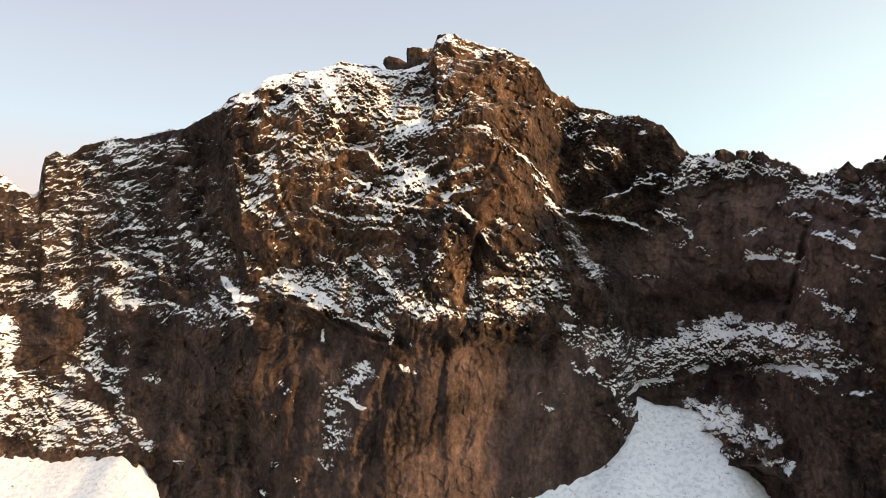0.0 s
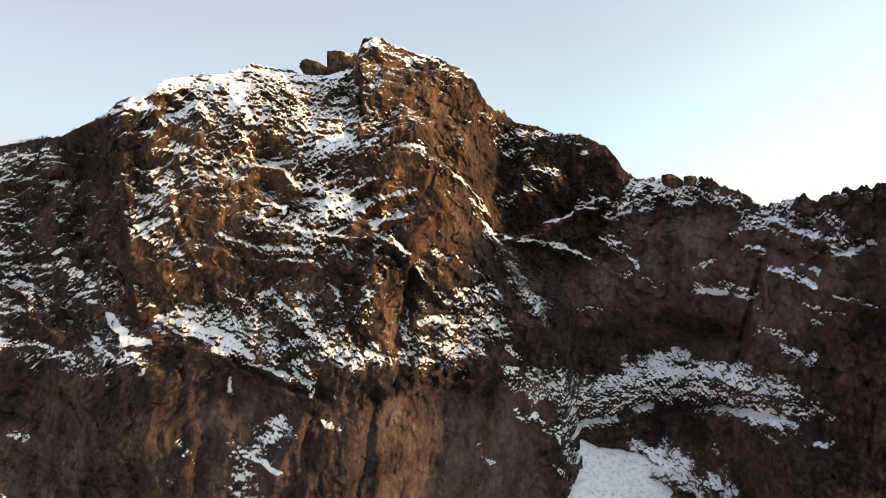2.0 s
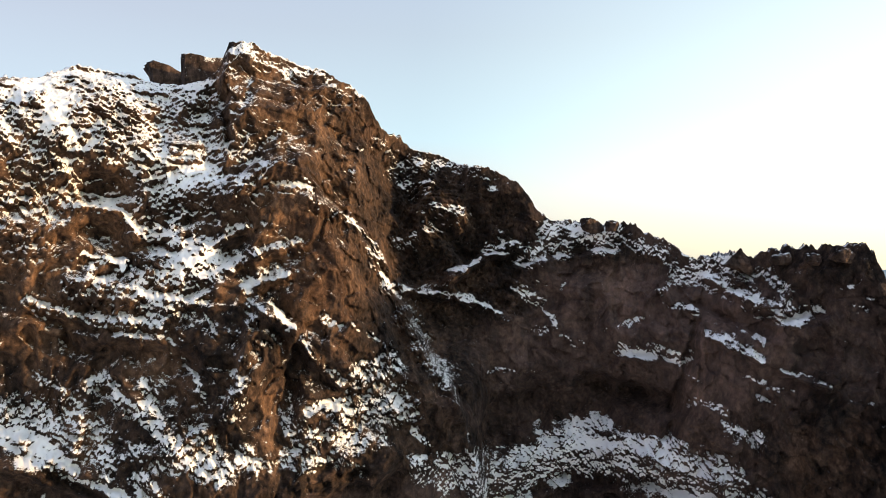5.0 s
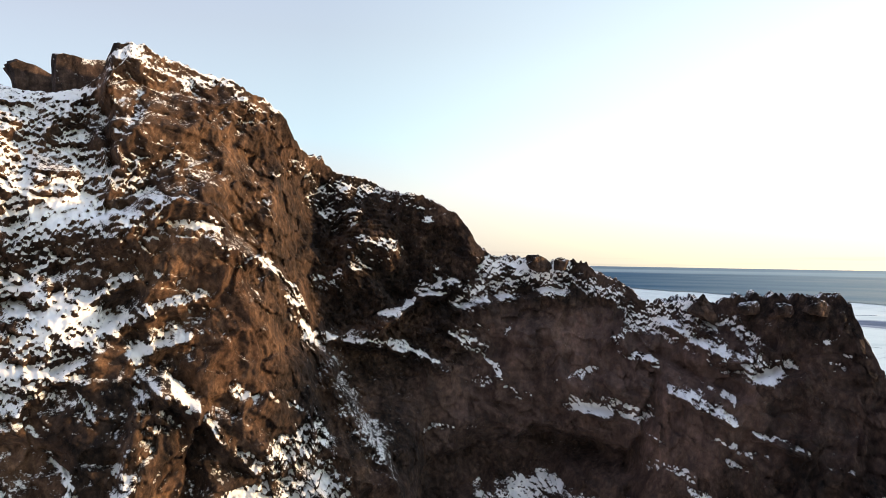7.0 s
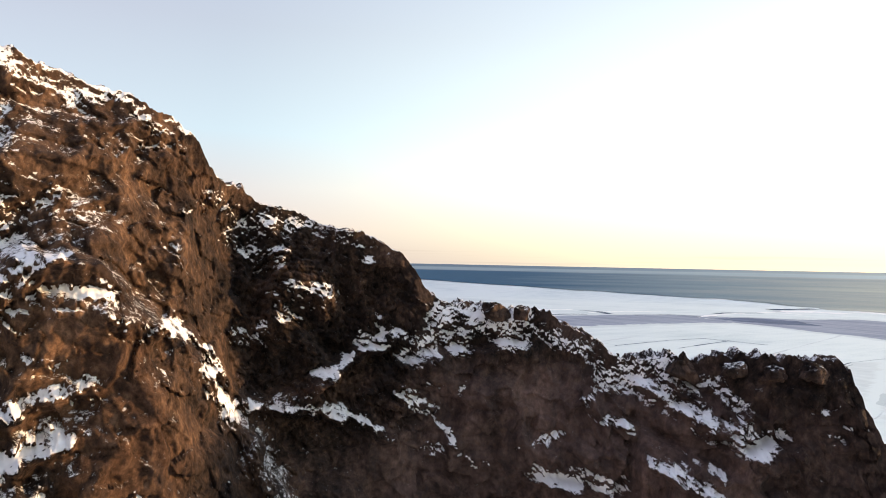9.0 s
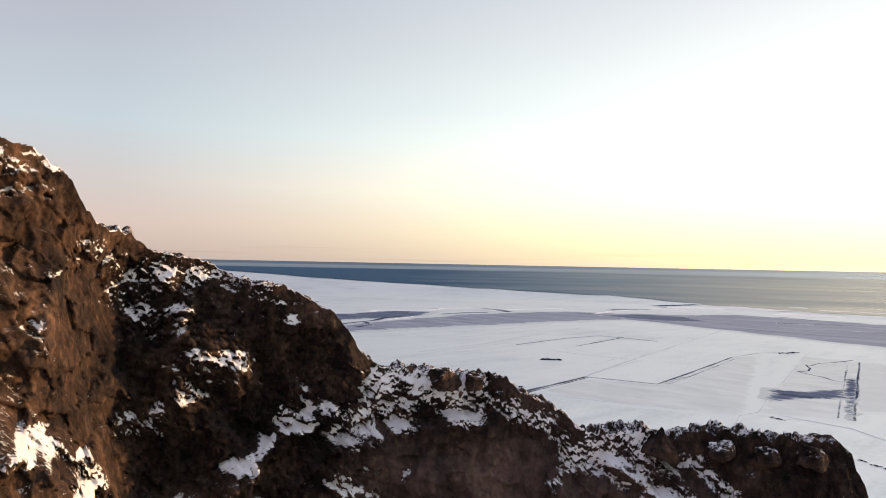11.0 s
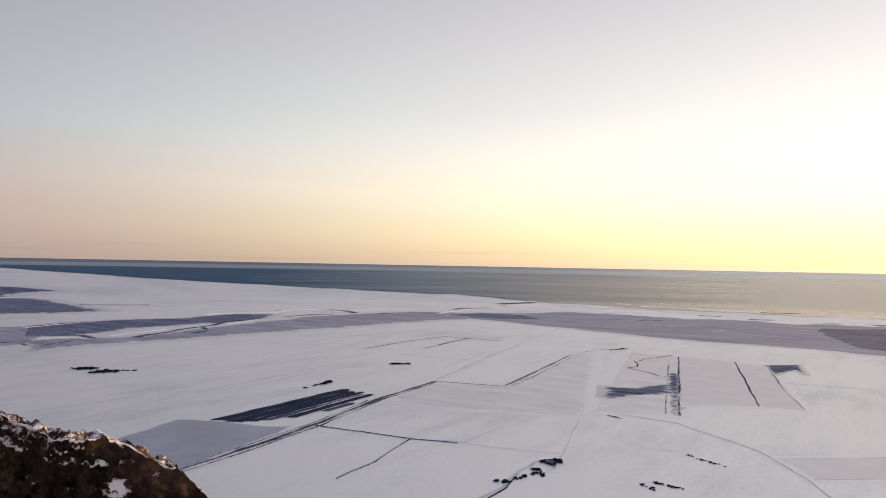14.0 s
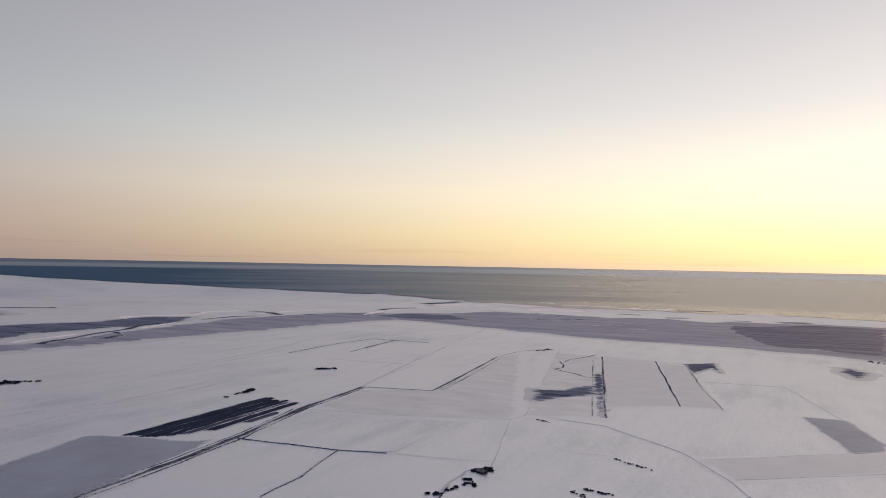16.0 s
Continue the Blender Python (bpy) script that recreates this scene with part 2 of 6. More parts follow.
def sea_material():
    """Water rougher northward, calm off the river mouth; reflected sky painted into its colour."""
    m, nt, p = material("sea_water")
    where = nt.nodes.new("ShaderNodeTexCoord")
    part = nt.nodes.new("ShaderNodeSeparateXYZ")
    nt.links.new(where.outputs["Object"], part.inputs[0])
    east = math_node(nt, "SUBTRACT", part.outputs[0], EYE[0])
    up = math_node(nt, "SUBTRACT", part.outputs[1], EYE[1])
    off = math_node(nt, "SQRT", math_node(nt, "ADD", math_node(nt, "MULTIPLY", east, east), math_node(nt, "MULTIPLY", up, up)))
    head = math_node(nt, "ARCTAN2", east, up)
    lanes = nt.nodes.new("ShaderNodeCombineXYZ")
    nt.links.new(math_node(nt, "MULTIPLY", head, 3.5), lanes.inputs[0])
    nt.links.new(math_node(nt, "MULTIPLY", off, 0.006), lanes.inputs[1])
    a = fine(nt, 1.0, 6.0, 0.62, lanes.outputs[0])
    # dark blue northward, tan towards the sun: reflected glow put into the base colour
    calm = math_node(nt, "ADD", math_node(nt, "MULTIPLY", math_node(nt, "SUBTRACT", head, radians(40)), 1 / radians(42)), math_node(nt, "MULTIPLY", math_node(nt, "SUBTRACT", a, 0.5), 0.8), True)
    water = ramp(nt, calm, [(0.0, (0.018, 0.072, 0.135)), (0.40, (0.060, 0.108, 0.145)), (0.7, (0.17, 0.155, 0.12)), (1.0, (0.30, 0.215, 0.10))])
    # paler lanes far out along the horizon, distance haze put into their colour
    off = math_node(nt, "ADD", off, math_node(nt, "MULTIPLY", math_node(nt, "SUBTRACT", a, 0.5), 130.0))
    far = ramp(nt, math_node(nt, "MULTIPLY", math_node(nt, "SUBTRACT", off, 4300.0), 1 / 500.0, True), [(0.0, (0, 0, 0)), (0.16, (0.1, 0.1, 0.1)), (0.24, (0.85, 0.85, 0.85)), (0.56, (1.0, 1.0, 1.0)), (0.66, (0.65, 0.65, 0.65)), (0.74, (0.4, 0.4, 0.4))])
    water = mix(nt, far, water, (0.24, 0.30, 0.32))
    nt.links.new(water, p.inputs["Base Color"])
    nt.links.new(math_node(nt, "SUBTRACT", 0.50, math_node(nt, "MULTIPLY", calm, 0.25)), p.inputs["Roughness"])
    p.inputs["IOR"].default_value = 1.33
    nt.links.new(math_node(nt, "ADD", 0.03, math_node(nt, "MULTIPLY", calm, 0.42)), p.inputs["Specular IOR Level"])
    w = fine(nt, 0.05, 5.0, 0.6)
    bump(nt, p, w, 0.3, 2.0)
    return m


ROCK = rock_material()
DRIFT = snow_material("snow_slope", (0.89, 0.865, 0.835), (0.68, 0.665, 0.65), grit=0.645, scale=1.2, depth=0.12)


def plain_material():
    m, nt, p = material("snow_plain")
    broad = fine(nt, 0.0035, 6.0, 0.55, place(nt, (1, 0.6, 1), (0, 0, -28)))
    streak = fine(nt, 0.03, 6.0, 0.65, place(nt, (0.22, 1, 1), (0, 0, -17)))
    small = fine(nt, 0.16, 5.0, 0.6)
    drill = node(nt, "ShaderNodeTexWave", Scale=0.045, Distortion=2.5, Detail=3.0)
    nt.links.new(place(nt, (1, 1, 1), (0, 0, 62)), drill.inputs["Vector"])
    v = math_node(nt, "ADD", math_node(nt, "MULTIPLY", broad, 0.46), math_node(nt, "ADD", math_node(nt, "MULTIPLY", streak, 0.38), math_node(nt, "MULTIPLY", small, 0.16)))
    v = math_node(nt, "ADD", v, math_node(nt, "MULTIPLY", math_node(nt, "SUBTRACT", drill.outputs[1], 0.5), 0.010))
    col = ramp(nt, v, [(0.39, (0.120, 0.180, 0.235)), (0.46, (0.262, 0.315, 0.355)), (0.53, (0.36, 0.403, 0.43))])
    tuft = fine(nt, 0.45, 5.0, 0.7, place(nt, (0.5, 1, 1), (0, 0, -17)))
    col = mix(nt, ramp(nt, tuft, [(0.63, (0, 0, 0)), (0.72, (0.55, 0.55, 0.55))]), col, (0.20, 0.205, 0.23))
    nt.links.new(col, p.inputs["Base Color"])
    p.inputs["Roughness"].default_value = 0.36
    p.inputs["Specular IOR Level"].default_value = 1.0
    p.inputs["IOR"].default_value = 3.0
    bump(nt, p, math_node(nt, "ADD", streak, math_node(nt, "MULTIPLY", small, 0.12)), 0.9, 1.5)
    return m


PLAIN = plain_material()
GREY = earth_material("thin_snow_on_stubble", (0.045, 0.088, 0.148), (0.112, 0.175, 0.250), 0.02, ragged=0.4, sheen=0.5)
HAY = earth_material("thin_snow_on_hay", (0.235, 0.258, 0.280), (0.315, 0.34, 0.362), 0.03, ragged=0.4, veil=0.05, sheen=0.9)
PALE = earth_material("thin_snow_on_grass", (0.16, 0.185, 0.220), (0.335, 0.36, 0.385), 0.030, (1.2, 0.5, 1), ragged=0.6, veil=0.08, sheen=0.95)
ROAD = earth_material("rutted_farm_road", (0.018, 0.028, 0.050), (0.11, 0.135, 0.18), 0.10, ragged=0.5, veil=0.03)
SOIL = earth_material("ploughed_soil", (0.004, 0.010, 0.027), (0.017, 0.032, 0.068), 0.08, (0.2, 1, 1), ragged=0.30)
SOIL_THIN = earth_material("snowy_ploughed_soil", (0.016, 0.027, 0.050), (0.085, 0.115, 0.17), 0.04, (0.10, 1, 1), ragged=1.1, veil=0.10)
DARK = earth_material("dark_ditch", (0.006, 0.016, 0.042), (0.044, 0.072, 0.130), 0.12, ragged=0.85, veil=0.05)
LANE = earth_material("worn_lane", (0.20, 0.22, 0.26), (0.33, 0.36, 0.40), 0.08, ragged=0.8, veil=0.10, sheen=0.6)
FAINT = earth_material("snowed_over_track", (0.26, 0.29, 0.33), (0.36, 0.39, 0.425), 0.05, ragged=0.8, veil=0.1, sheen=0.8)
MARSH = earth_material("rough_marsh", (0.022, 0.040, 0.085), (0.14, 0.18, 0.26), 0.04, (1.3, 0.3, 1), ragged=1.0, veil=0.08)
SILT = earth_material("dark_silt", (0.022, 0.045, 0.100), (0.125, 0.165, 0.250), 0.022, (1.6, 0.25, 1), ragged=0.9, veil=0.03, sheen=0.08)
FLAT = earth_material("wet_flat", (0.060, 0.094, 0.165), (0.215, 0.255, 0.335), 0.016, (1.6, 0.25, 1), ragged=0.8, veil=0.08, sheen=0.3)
BUSH = earth_material("bare_winter_scrub", (0.003, 0.008, 0.018), (0.014, 0.025, 0.046), 0.6, ragged=0.2)
BOARDS = earth_material("dark_barn_boards", (0.006, 0.009, 0.016), (0.025, 0.030, 0.044), 0.8, (4, 4, 0.4), ragged=0.0)
ROOF = earth_material("grey_barn_roof", (0.10, 0.10, 0.115), (0.20, 0.20, 0.22), 0.5, ragged=0.0)
SURF = snow_material("surf_foam", (0.85, 0.84, 0.82), (0.7, 0.7, 0.7), 0.05)
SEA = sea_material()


# ---- value noise on arrays ----
def lattice(ix, iy, iz, seed):
    h = (ix * 374761393 + iy * 668265263 + iz * 2147483647 + seed * 1274126177) & 0xFFFFFFFF
    h = ((h ^ (h >> 13)) * 1274126177) & 0xFFFFFFFF
    h = ((h ^ (h >> 16)) * 2246822519) & 0xFFFFFFFF
    return ((h ^ (h >> 15)) & 0xFFFF) / 32767.5 - 1.0


def vnoise(x, y, z, seed=0):
    fx, fy, fz = np.floor(x), np.floor(y), np.floor(z)
    ix, iy, iz = fx.astype(np.int64), fy.astype(np.int64), fz.astype(np.int64)
    u, v, w = x - fx, y - fy, z - fz
    u, v, w = u * u * (3 - 2 * u), v * v * (3 - 2 * v), w * w * (3 - 2 * w)
    total = 0.0
    for dx in (0, 1):
        for dy in (0, 1):
            for dz in (0, 1):
                total = total + (u if dx else 1 - u) * (v if dy else 1 - v) * (w if dz else 1 - w) * lattice(ix + dx, iy + dy, iz + dz, seed)
    return total


def fbm(x, y, z, octaves=4, seed=0, gain=0.5):
    total, amp = 0.0, 1.0
    for k in range(octaves):
        total = total + amp * vnoise(x * 2**k + 7.3 * k, y * 2**k + 3.1 * k, z * 2**k + 5.7 * k, seed + k)
        amp *= gain
    return total


def ridged(x, y, z, octaves=3, seed=0):
    total, amp = 0.0, 1.0
    for k in range(octaves):
        total = total + amp * (1 - 2 * np.abs(vnoise(x * 2**k + 4.1 * k, y * 2**k, z * 2**k + 2.9 * k, seed + k)))
        amp *= 0.5
    return total


def cells(x, y, z, seed=0):
    """Blocks: for each place its own block's chance number and its offset from that block's middle."""
    ix, iy, iz = (np.floor(q).astype(np.int64) for q in (x, y, z))
    best = np.full(x.shape, 9.0)
    val, ox, oz = np.zeros(x.shape), np.zeros(x.shape), np.zeros(x.shape)
    for dx in (-1, 0, 1):
        for dy in (-1, 0, 1):
            for dz in (-1, 0, 1):
                jx, jy, jz = ix + dx, iy + dy, iz + dz
                px = jx + 0.5 + 0.45 * lattice(jx, jy, jz, seed) - x
                py = jy + 0.5 + 0.45 * lattice(jx, jy, jz, seed + 1) - y
                pz = jz + 0.5 + 0.45 * lattice(jx, jy, jz, seed + 2) - z
                d = px * px + py * py + pz * pz
                m = d < best
                best = np.where(m, d, best)
                tilt = lattice(jx, jy, jz, seed + 4)
                val = np.where(m, lattice(jx, jy, jz, seed + 3) + 0.9 * tilt * px + 0.8 * lattice(jx, jy, jz, seed + 5) * pz, val)
    return val


def smooth(a, b, x):
    t = np.clip((x - a) / (b - a), 0, 1)
    return t * t * (3 - 2 * t)


# ---- the cliff's form: distance of the face from a point in the bay, by heading and height ----
HUB = (0.0, 20.0)
LEVELS = np.array([60, 78, 90, 100, 108, 116, 124, 132, 140, 150.0])
RIBS = {}


def rib(heading, *distances):
    RIBS[heading] = distances


rib(-44, 151.5, 153.5, 155.5, 157.5, 159.5, 161.5, 162.5, 163.5, 164.5, 165.5)
rib(-36, 140.5, 143.5, 145.5, 147.5, 149.5, 151.5, 152.5, 153.5, 154.5, 155.5)
rib(-30, 128.5, 130.5, 132.5, 134, 136, 138, 140, 141.5, 142.5, 143.5)
rib(-25, 117.5, 119.5, 120, 120.5, 123.5, 126.5, 128.5, 129, 128, 130.5)
rib(-20, 104.5, 108.5, 103.5, 105, 112.5, 110.5, 110.5, 112, 113, 121)
rib(-15, 95, 97.5, 98, 99.5, 105, 103, 103, 104.5, 106, 118)
rib(-10, 88.5, 91, 93, 95.5, 97.5, 99, 100, 104, 104, 119.5)
rib(-5, 85, 87, 87.5, 89, 92, 94, 96, 101.5, 106.5, 118.5)
rib(0, 84.5, 87.5, 87, 87.5, 90, 92, 96, 98.5, 104, 110.5)
rib(4, 85.5, 89.5, 90.5, 90, 93, 93, 95, 96, 103.5, 112)
rib(8, 89, 92.5, 94, 93.5, 95.5, 95, 99, 106, 111, 113.5)
rib(12, 91, 96, 95.5, 97, 99, 107.5, 115.5, 119.5, 123.5, 117)
rib(14, 93, 97.5, 98, 99.5, 101.5, 112.5, 118.5, 115.5, 122.5, 118)
rib(16, 95, 99, 100.5, 102, 104.5, 114.5, 116, 117.5, 122.5, 118.5)
rib(17.3, 96, 100, 102, 103, 107, 115.5, 117, 119, 118.5, 117)
rib(18.8, 101.5, 106, 110.5, 112.5, 114, 114.5, 117, 119.5, 118, 116.5)
rib(20, 102, 107.5, 111, 114, 114, 114.5, 116, 118, 116.5, 115.5)
rib(25, 104, 108.5, 110.5, 113.5, 112.5, 111.5, 112.5, 116, 115.5, 114)
rib(30, 100.5, 103, 104, 105.5, 107.5, 107.5, 110, 112, 113, 112)
rib(36, 94.5, 95.5, 96.5, 98.5, 99, 100, 105.5, 107, 107.5, 108.5)
rib(42, 91, 92, 93.5, 94.5, 95.5, 98, 99, 99.5, 101.5, 104.5)
rib(48, 90, 90, 91, 92.5, 93.5, 95.5, 95.5, 96.5, 98.5, 101.5)
rib(56, 87, 89, 90, 91, 93.5, 95.5, 96.5, 96.5, 97.5, 98.5)

# the skyline: heading, height
CREST = {}


def crest(*pairs):
    CREST.update(zip(pairs[::2], pairs[1::2]))


crest(-46, 134, -42, 132, -37.6, 128.2, -36.2, 125.4, -34.9, 122.6, -34.55, 123.4, -34.4, 128.2, -34.2, 131.6, -33.4, 132.6, -32.7, 131.6, -31.5, 134, -29.5, 134.9, -27.5, 135.3, -25.3, 136.1)
crest(-24.3, 136.4, -23.2, 137.2, -21.6, 138.7, -20.7, 140.5, -19, 141.6, -17.8, 143.8, -17, 145.3, -15.1, 146, -12.7, 147.3, -10.5, 150.7, -8.3, 150.8, -6.1, 150.1, -4, 149.3, -2.2, 149.9)
crest(-1.5, 151.7, -1, 154.5, 0.4, 154.7, 2.1, 153.4, 3.8, 152.7, 5.9, 152.1, 7.9, 150.6, 9.2, 148.6, 9.8, 146.5, 10.6, 145.4, 11.9, 144.4, 12.9, 143.2, 14.8, 142.7, 16.9, 140.5)
crest(19, 139.5, 20.6, 137.7, 21.6, 135.2, 22.2, 133.3, 23.3, 131.4, 25, 131.4, 25.8, 131.4, 27.5, 131.2, 29.4, 130.8, 30.8, 128.7, 32.2, 127.3, 33.5, 126.1, 34.8, 126.3, 36.6, 126.5)
crest(37.6, 127.2, 39.9, 127.5, 40.8, 127.2, 41.3, 127.5, 42.2, 127.6, 43.1, 127.3, 43.8, 126.7, 44.2, 125.5, 44.6, 124, 45.2, 121.5, 46.5, 116, 48, 108, 50, 97, 53, 78)
crest(56, 60, 60, 40)


def spline(xs, ys, x):
    """Cubic through the columns of ys at the sorted xs, along the first axis."""
    xs, ys = np.asarray(xs, float), np.asarray(ys, float)
    i = np.clip(np.searchsorted(xs, x) - 1, 0, len(xs) - 2)
    m = np.gradient(ys, xs, axis=0)
    h = xs[i + 1] - xs[i]
    t = np.clip((x - xs[i]) / h, 0, 1)
    ex = (slice(None),) + (None,) * (ys.ndim - 1)
    t, h = t[ex], h[ex]
    return (2 * t**3 - 3 * t**2 + 1) * ys[i] + (t**3 - 2 * t**2 + t) * h * m[i] + (-2 * t**3 + 3 * t**2) * ys[i + 1] + (t**3 - t**2) * h * m[i + 1]


# lying snow on the face: width in metres, cover, then headings and heights along it
DRIFTS = []


def drift(width, cover, *line):
    DRIFTS.append((width, cover, line[::2], line[1::2]))


# upper buttress, west of the summit
drift(4.3, 1.00, -12, 144.9, -11.2, 139.9, -10.4, 138.3)
drift(3.2, 0.93, -13.8, 144.9, -12.6, 140.5, -11.2, 135.5, -10.5, 132.8)
drift(5.2, 0.75, -10.6, 148.2, -8.4, 147.4, -6.2, 146.6)
drift(4.8, 0.73, -9.5, 141.3, -7.3, 142.1, -5.6, 141.2)
drift(5.2, 0.88, -12.8, 138, -10.6, 137.1, -8.4, 137.8)
drift(2.6, 0.88, -5, 148.7, -3.4, 149.1, -2.3, 149.1)
drift(3.0, 0.83, -5, 147.3, -2.8, 146.5, -2, 147.4)
drift(1.3, 0.83, -5.6, 143.1, -3.9, 145.5, -2.8, 143.5)
drift(3.3, 0.83, -2.8, 141.8, -2, 139.8)
drift(1.6, 0.93, -21.2, 138.8, -20, 139.5, -18.8, 141.5, -17.5, 144, -16, 145, -14.4, 144.5)
drift(2.2, 0.63, -21, 137.6, -19.5, 139.2, -18.6, 139.5)
drift(1.8, 0.73, -17, 142.3, -16, 143.2, -14.9, 144.1)
drift(1.3, 0.83, -18.3, 141.2, -16.5, 141.7, -15.5, 139.1, -14.5, 137.6)
drift(3.2, 0.83, -13.9, 143.1, -12.8, 138.6)
drift(1.5, 0.68, -15, 136.9, -14.1, 135.4, -13.6, 133.6)
drift(2.1, 0.78, -13.6, 134.9, -12.2, 134, -11.4, 132)
drift(1.1, 0.68, -20.7, 135, -19, 134.3, -18, 135.6)
drift(1.1, 0.73, -17.5, 136.5, -16.7, 134.3, -15.4, 133.3)
drift(0.9, 0.73, -18.2, 132.6, -16.7, 132.6, -15.7, 132.8)
drift(2.7, 0.68, -14.9, 130.7, -13.3, 131.5, -11.6, 130.1)
drift(2.3, 0.63, -15.4, 128.6, -13.8, 127.5)
drift(3.2, 0.78, -17.4, 126.1, -18.4, 126)
drift(3.2, 0.78, -18.1, 124.8, -16.9, 123.5)
drift(3.6, 0.73, -18.4, 122.2, -16.9, 121)
drift(3.0, 0.53, -14.3, 125.6, -12.7, 125.4)
drift(3.1, 1.00, -10.6, 135.6, -8.4, 136.7, -5.6, 136.1)
drift(4.1, 1.00, -5.6, 134.3, -3.9, 135.6, -2.5, 136.2)
drift(2.9, 1.00, -5, 137.3, -2.8, 138)
drift(1.8, 1.00, -10, 130.7, -8.3, 130.8)
drift(2.4, 1.00, -7.2, 130.9, -6.6, 128.7, -5.5, 127.1)
drift(1.6, 0.95, -5.5, 127.4, -4.1, 126.4, -2.7, 126.2)
drift(1.6, 1.00, -10, 124.4, -8.3, 124, -7.2, 122.8, -5.5, 122.9)
drift(3.9, 1.00, -5.5, 123.1, -3.8, 123.5, -2.4, 124.5)
drift(4.8, 0.83, -5.5, 120.5, -3.8, 121.5)
drift(2.6, 0.88, -5.5, 132.3, -4.4, 131.2, -2.7, 131.1)
drift(2.6, 0.73, -10.5, 122, -8.3, 121.5, -7.1, 120.5)
# summit and the nose below it
drift(2.0, 0.7, -0.9, 152.5, 0.2, 153.6, 1.6, 153)
drift(2.7, 0.55, -0.7, 151.5, 1.3, 151.7)
drift(2.3, 0.8, 2.2, 152.7, 3.3, 151.4)
drift(1.8, 0.7, 3.3, 152.3, 5.5, 152.3)
drift(1.6, 0.65, 6.4, 150, 7.8, 148.6)
drift(1.0, 0.75, 6.1, 151.1, 7.5, 150.7, 8.6, 149.4)
drift(1.6, 0.3, 4.5, 148, 5.8, 148.2)
drift(1.3, 0.4, 5, 146.1, 6.7, 147.6, 8.3, 147.6)
drift(1.5, 0.6, -0.5, 138.8, 0.6, 140.3, 2.3, 141.8)
drift(1.5, 0.5, -0.5, 138.4, 0.6, 138.5)
drift(1.6, 0.9, -1.3, 132.8, -0.2, 134.2, 0.9, 135.1)
drift(1.0, 0.8, 0.6, 135.4, 2.6, 136.3)
drift(1.6, 0.95, 1.5, 132.9, 3, 133.7, 4.1, 133.7)
drift(2.4, 0.85, -1.6, 131.9, 0.1, 132.2)
drift(3.1, 0.9, -4.7, 133.8, -2.8, 134.9, -1.3, 134.6)
drift(0.8, 0.75, 3.2, 135.5, 4.1, 134.1)
drift(1.0, 0.85, 4.4, 131.7, 5.5, 130.8, 6.7, 130.3, 7.8, 130)
drift(1.4, 0.5, 5.3, 130.4, 6.4, 130.4)
drift(0.6, 0.7, 7.8, 129.7, 8.9, 128.3, 9.7, 127.1, 10.2, 125.7, 10.8, 123.7)
drift(1.3, 0.75, 9.2, 126.7, 10, 125, 10.5, 123.7)
drift(1.2, 0.9, -1.8, 126.7, -1, 128.3, -0.1, 128.9)
drift(1.2, 0.7, -3, 125.8, -2.1, 126.5)
drift(1.4, 0.8, -0.9, 124.1, 0.2, 125.3, 1.9, 126, 3.5, 126.8)
drift(1.2, 0.85, 0.2, 122.2, 1.7, 122.9, 2.5, 123.1)
drift(1.0, 0.7, 1.3, 128.9, 2.4, 128.4)
drift(1.7, 0.85, -4.7, 125.5, -3.2, 124.4, -2.1, 125.3)
drift(2.9, 0.8, -4.6, 123, -2.9, 122.4)
drift(1.7, 0.9, 10.5, 144.9, 11.5, 144)
drift(1.6, 0.8, 9.7, 142.7, 10.7, 143.9)
drift(1.7, 0.9, 11.8, 140.2, 13.1, 141.4, 14.2, 141.6)
drift(1.4, 0.85, 11.5, 141, 12.1, 139.1)
drift(0.9, 0.85, 12.4, 138.6, 13.2, 136.4)
drift(1.1, 0.5, 8.4, 141.5, 9.4, 141.4)
drift(0.8, 0.5, 7.6, 137.6, 8.2, 135.5)
drift(1.6, 0.7, 14.9, 132.8, 16, 131.6)
drift(0.6, 0.8, 14.3, 129.6, 14.8, 129.5)
drift(2.1, 0.5, 11.7, 127.1, 13.3, 127.5)
drift(0.7, 0.6, 13.6, 131.9, 14.1, 131.6)
# middle of the buttress
drift(1.9, 0.82, -18.8, 120.2, -17.3, 118.1, -16, 116.6, -14.7, 115)
drift(0.8, 0.72, -16.8, 114.5, -16.4, 112.1, -15.9, 110.1, -15.6, 109.6)
drift(3.5, 1.00, -16.4, 106.5, -14.6, 106.6, -13.2, 105.3)
drift(1.0, 1.00, -15.8, 107.9, -15.2, 109)
drift(2.7, 1.00, -13.5, 105.7, -11.9, 104, -10.3, 102.3)
drift(1.1, 0.95, -10.3, 101.8, -8.9, 100.8, -7.5, 100.4)
drift(1.5, 0.92, -17.9, 108.7, -16.9, 107.3)
drift(1.5, 0.97, -19.9, 104.8, -19.2, 103.5, -18.4, 103.5)
drift(2.7, 0.72, -19.9, 101.1, -19, 100.3)
drift(1.1, 0.82, -20.6, 106.7, -20.1, 105.3)
drift(1.2, 0.82, -12.2, 111.7, -11.1, 110.3, -10.3, 109.3)
drift(4.0, 0.67, -13, 107.7, -11.4, 106.8)
drift(3.3, 0.72, -10.3, 107.9, -9.2, 105.1, -8.6, 102.9)
drift(1.4, 0.92, -9.2, 110.8, -7.9, 110.4)
drift(1.9, 0.97, -8.1, 109.9, -6.7, 108.6, -5.3, 106.8)
drift(1.3, 0.92, -5.3, 106.3, -4.2, 105.1, -2.7, 103.8)
drift(2.8, 0.72, -7, 104.4, -5.3, 103.2)
drift(2.2, 0.82, -6.4, 101.8, -5.2, 99.7)
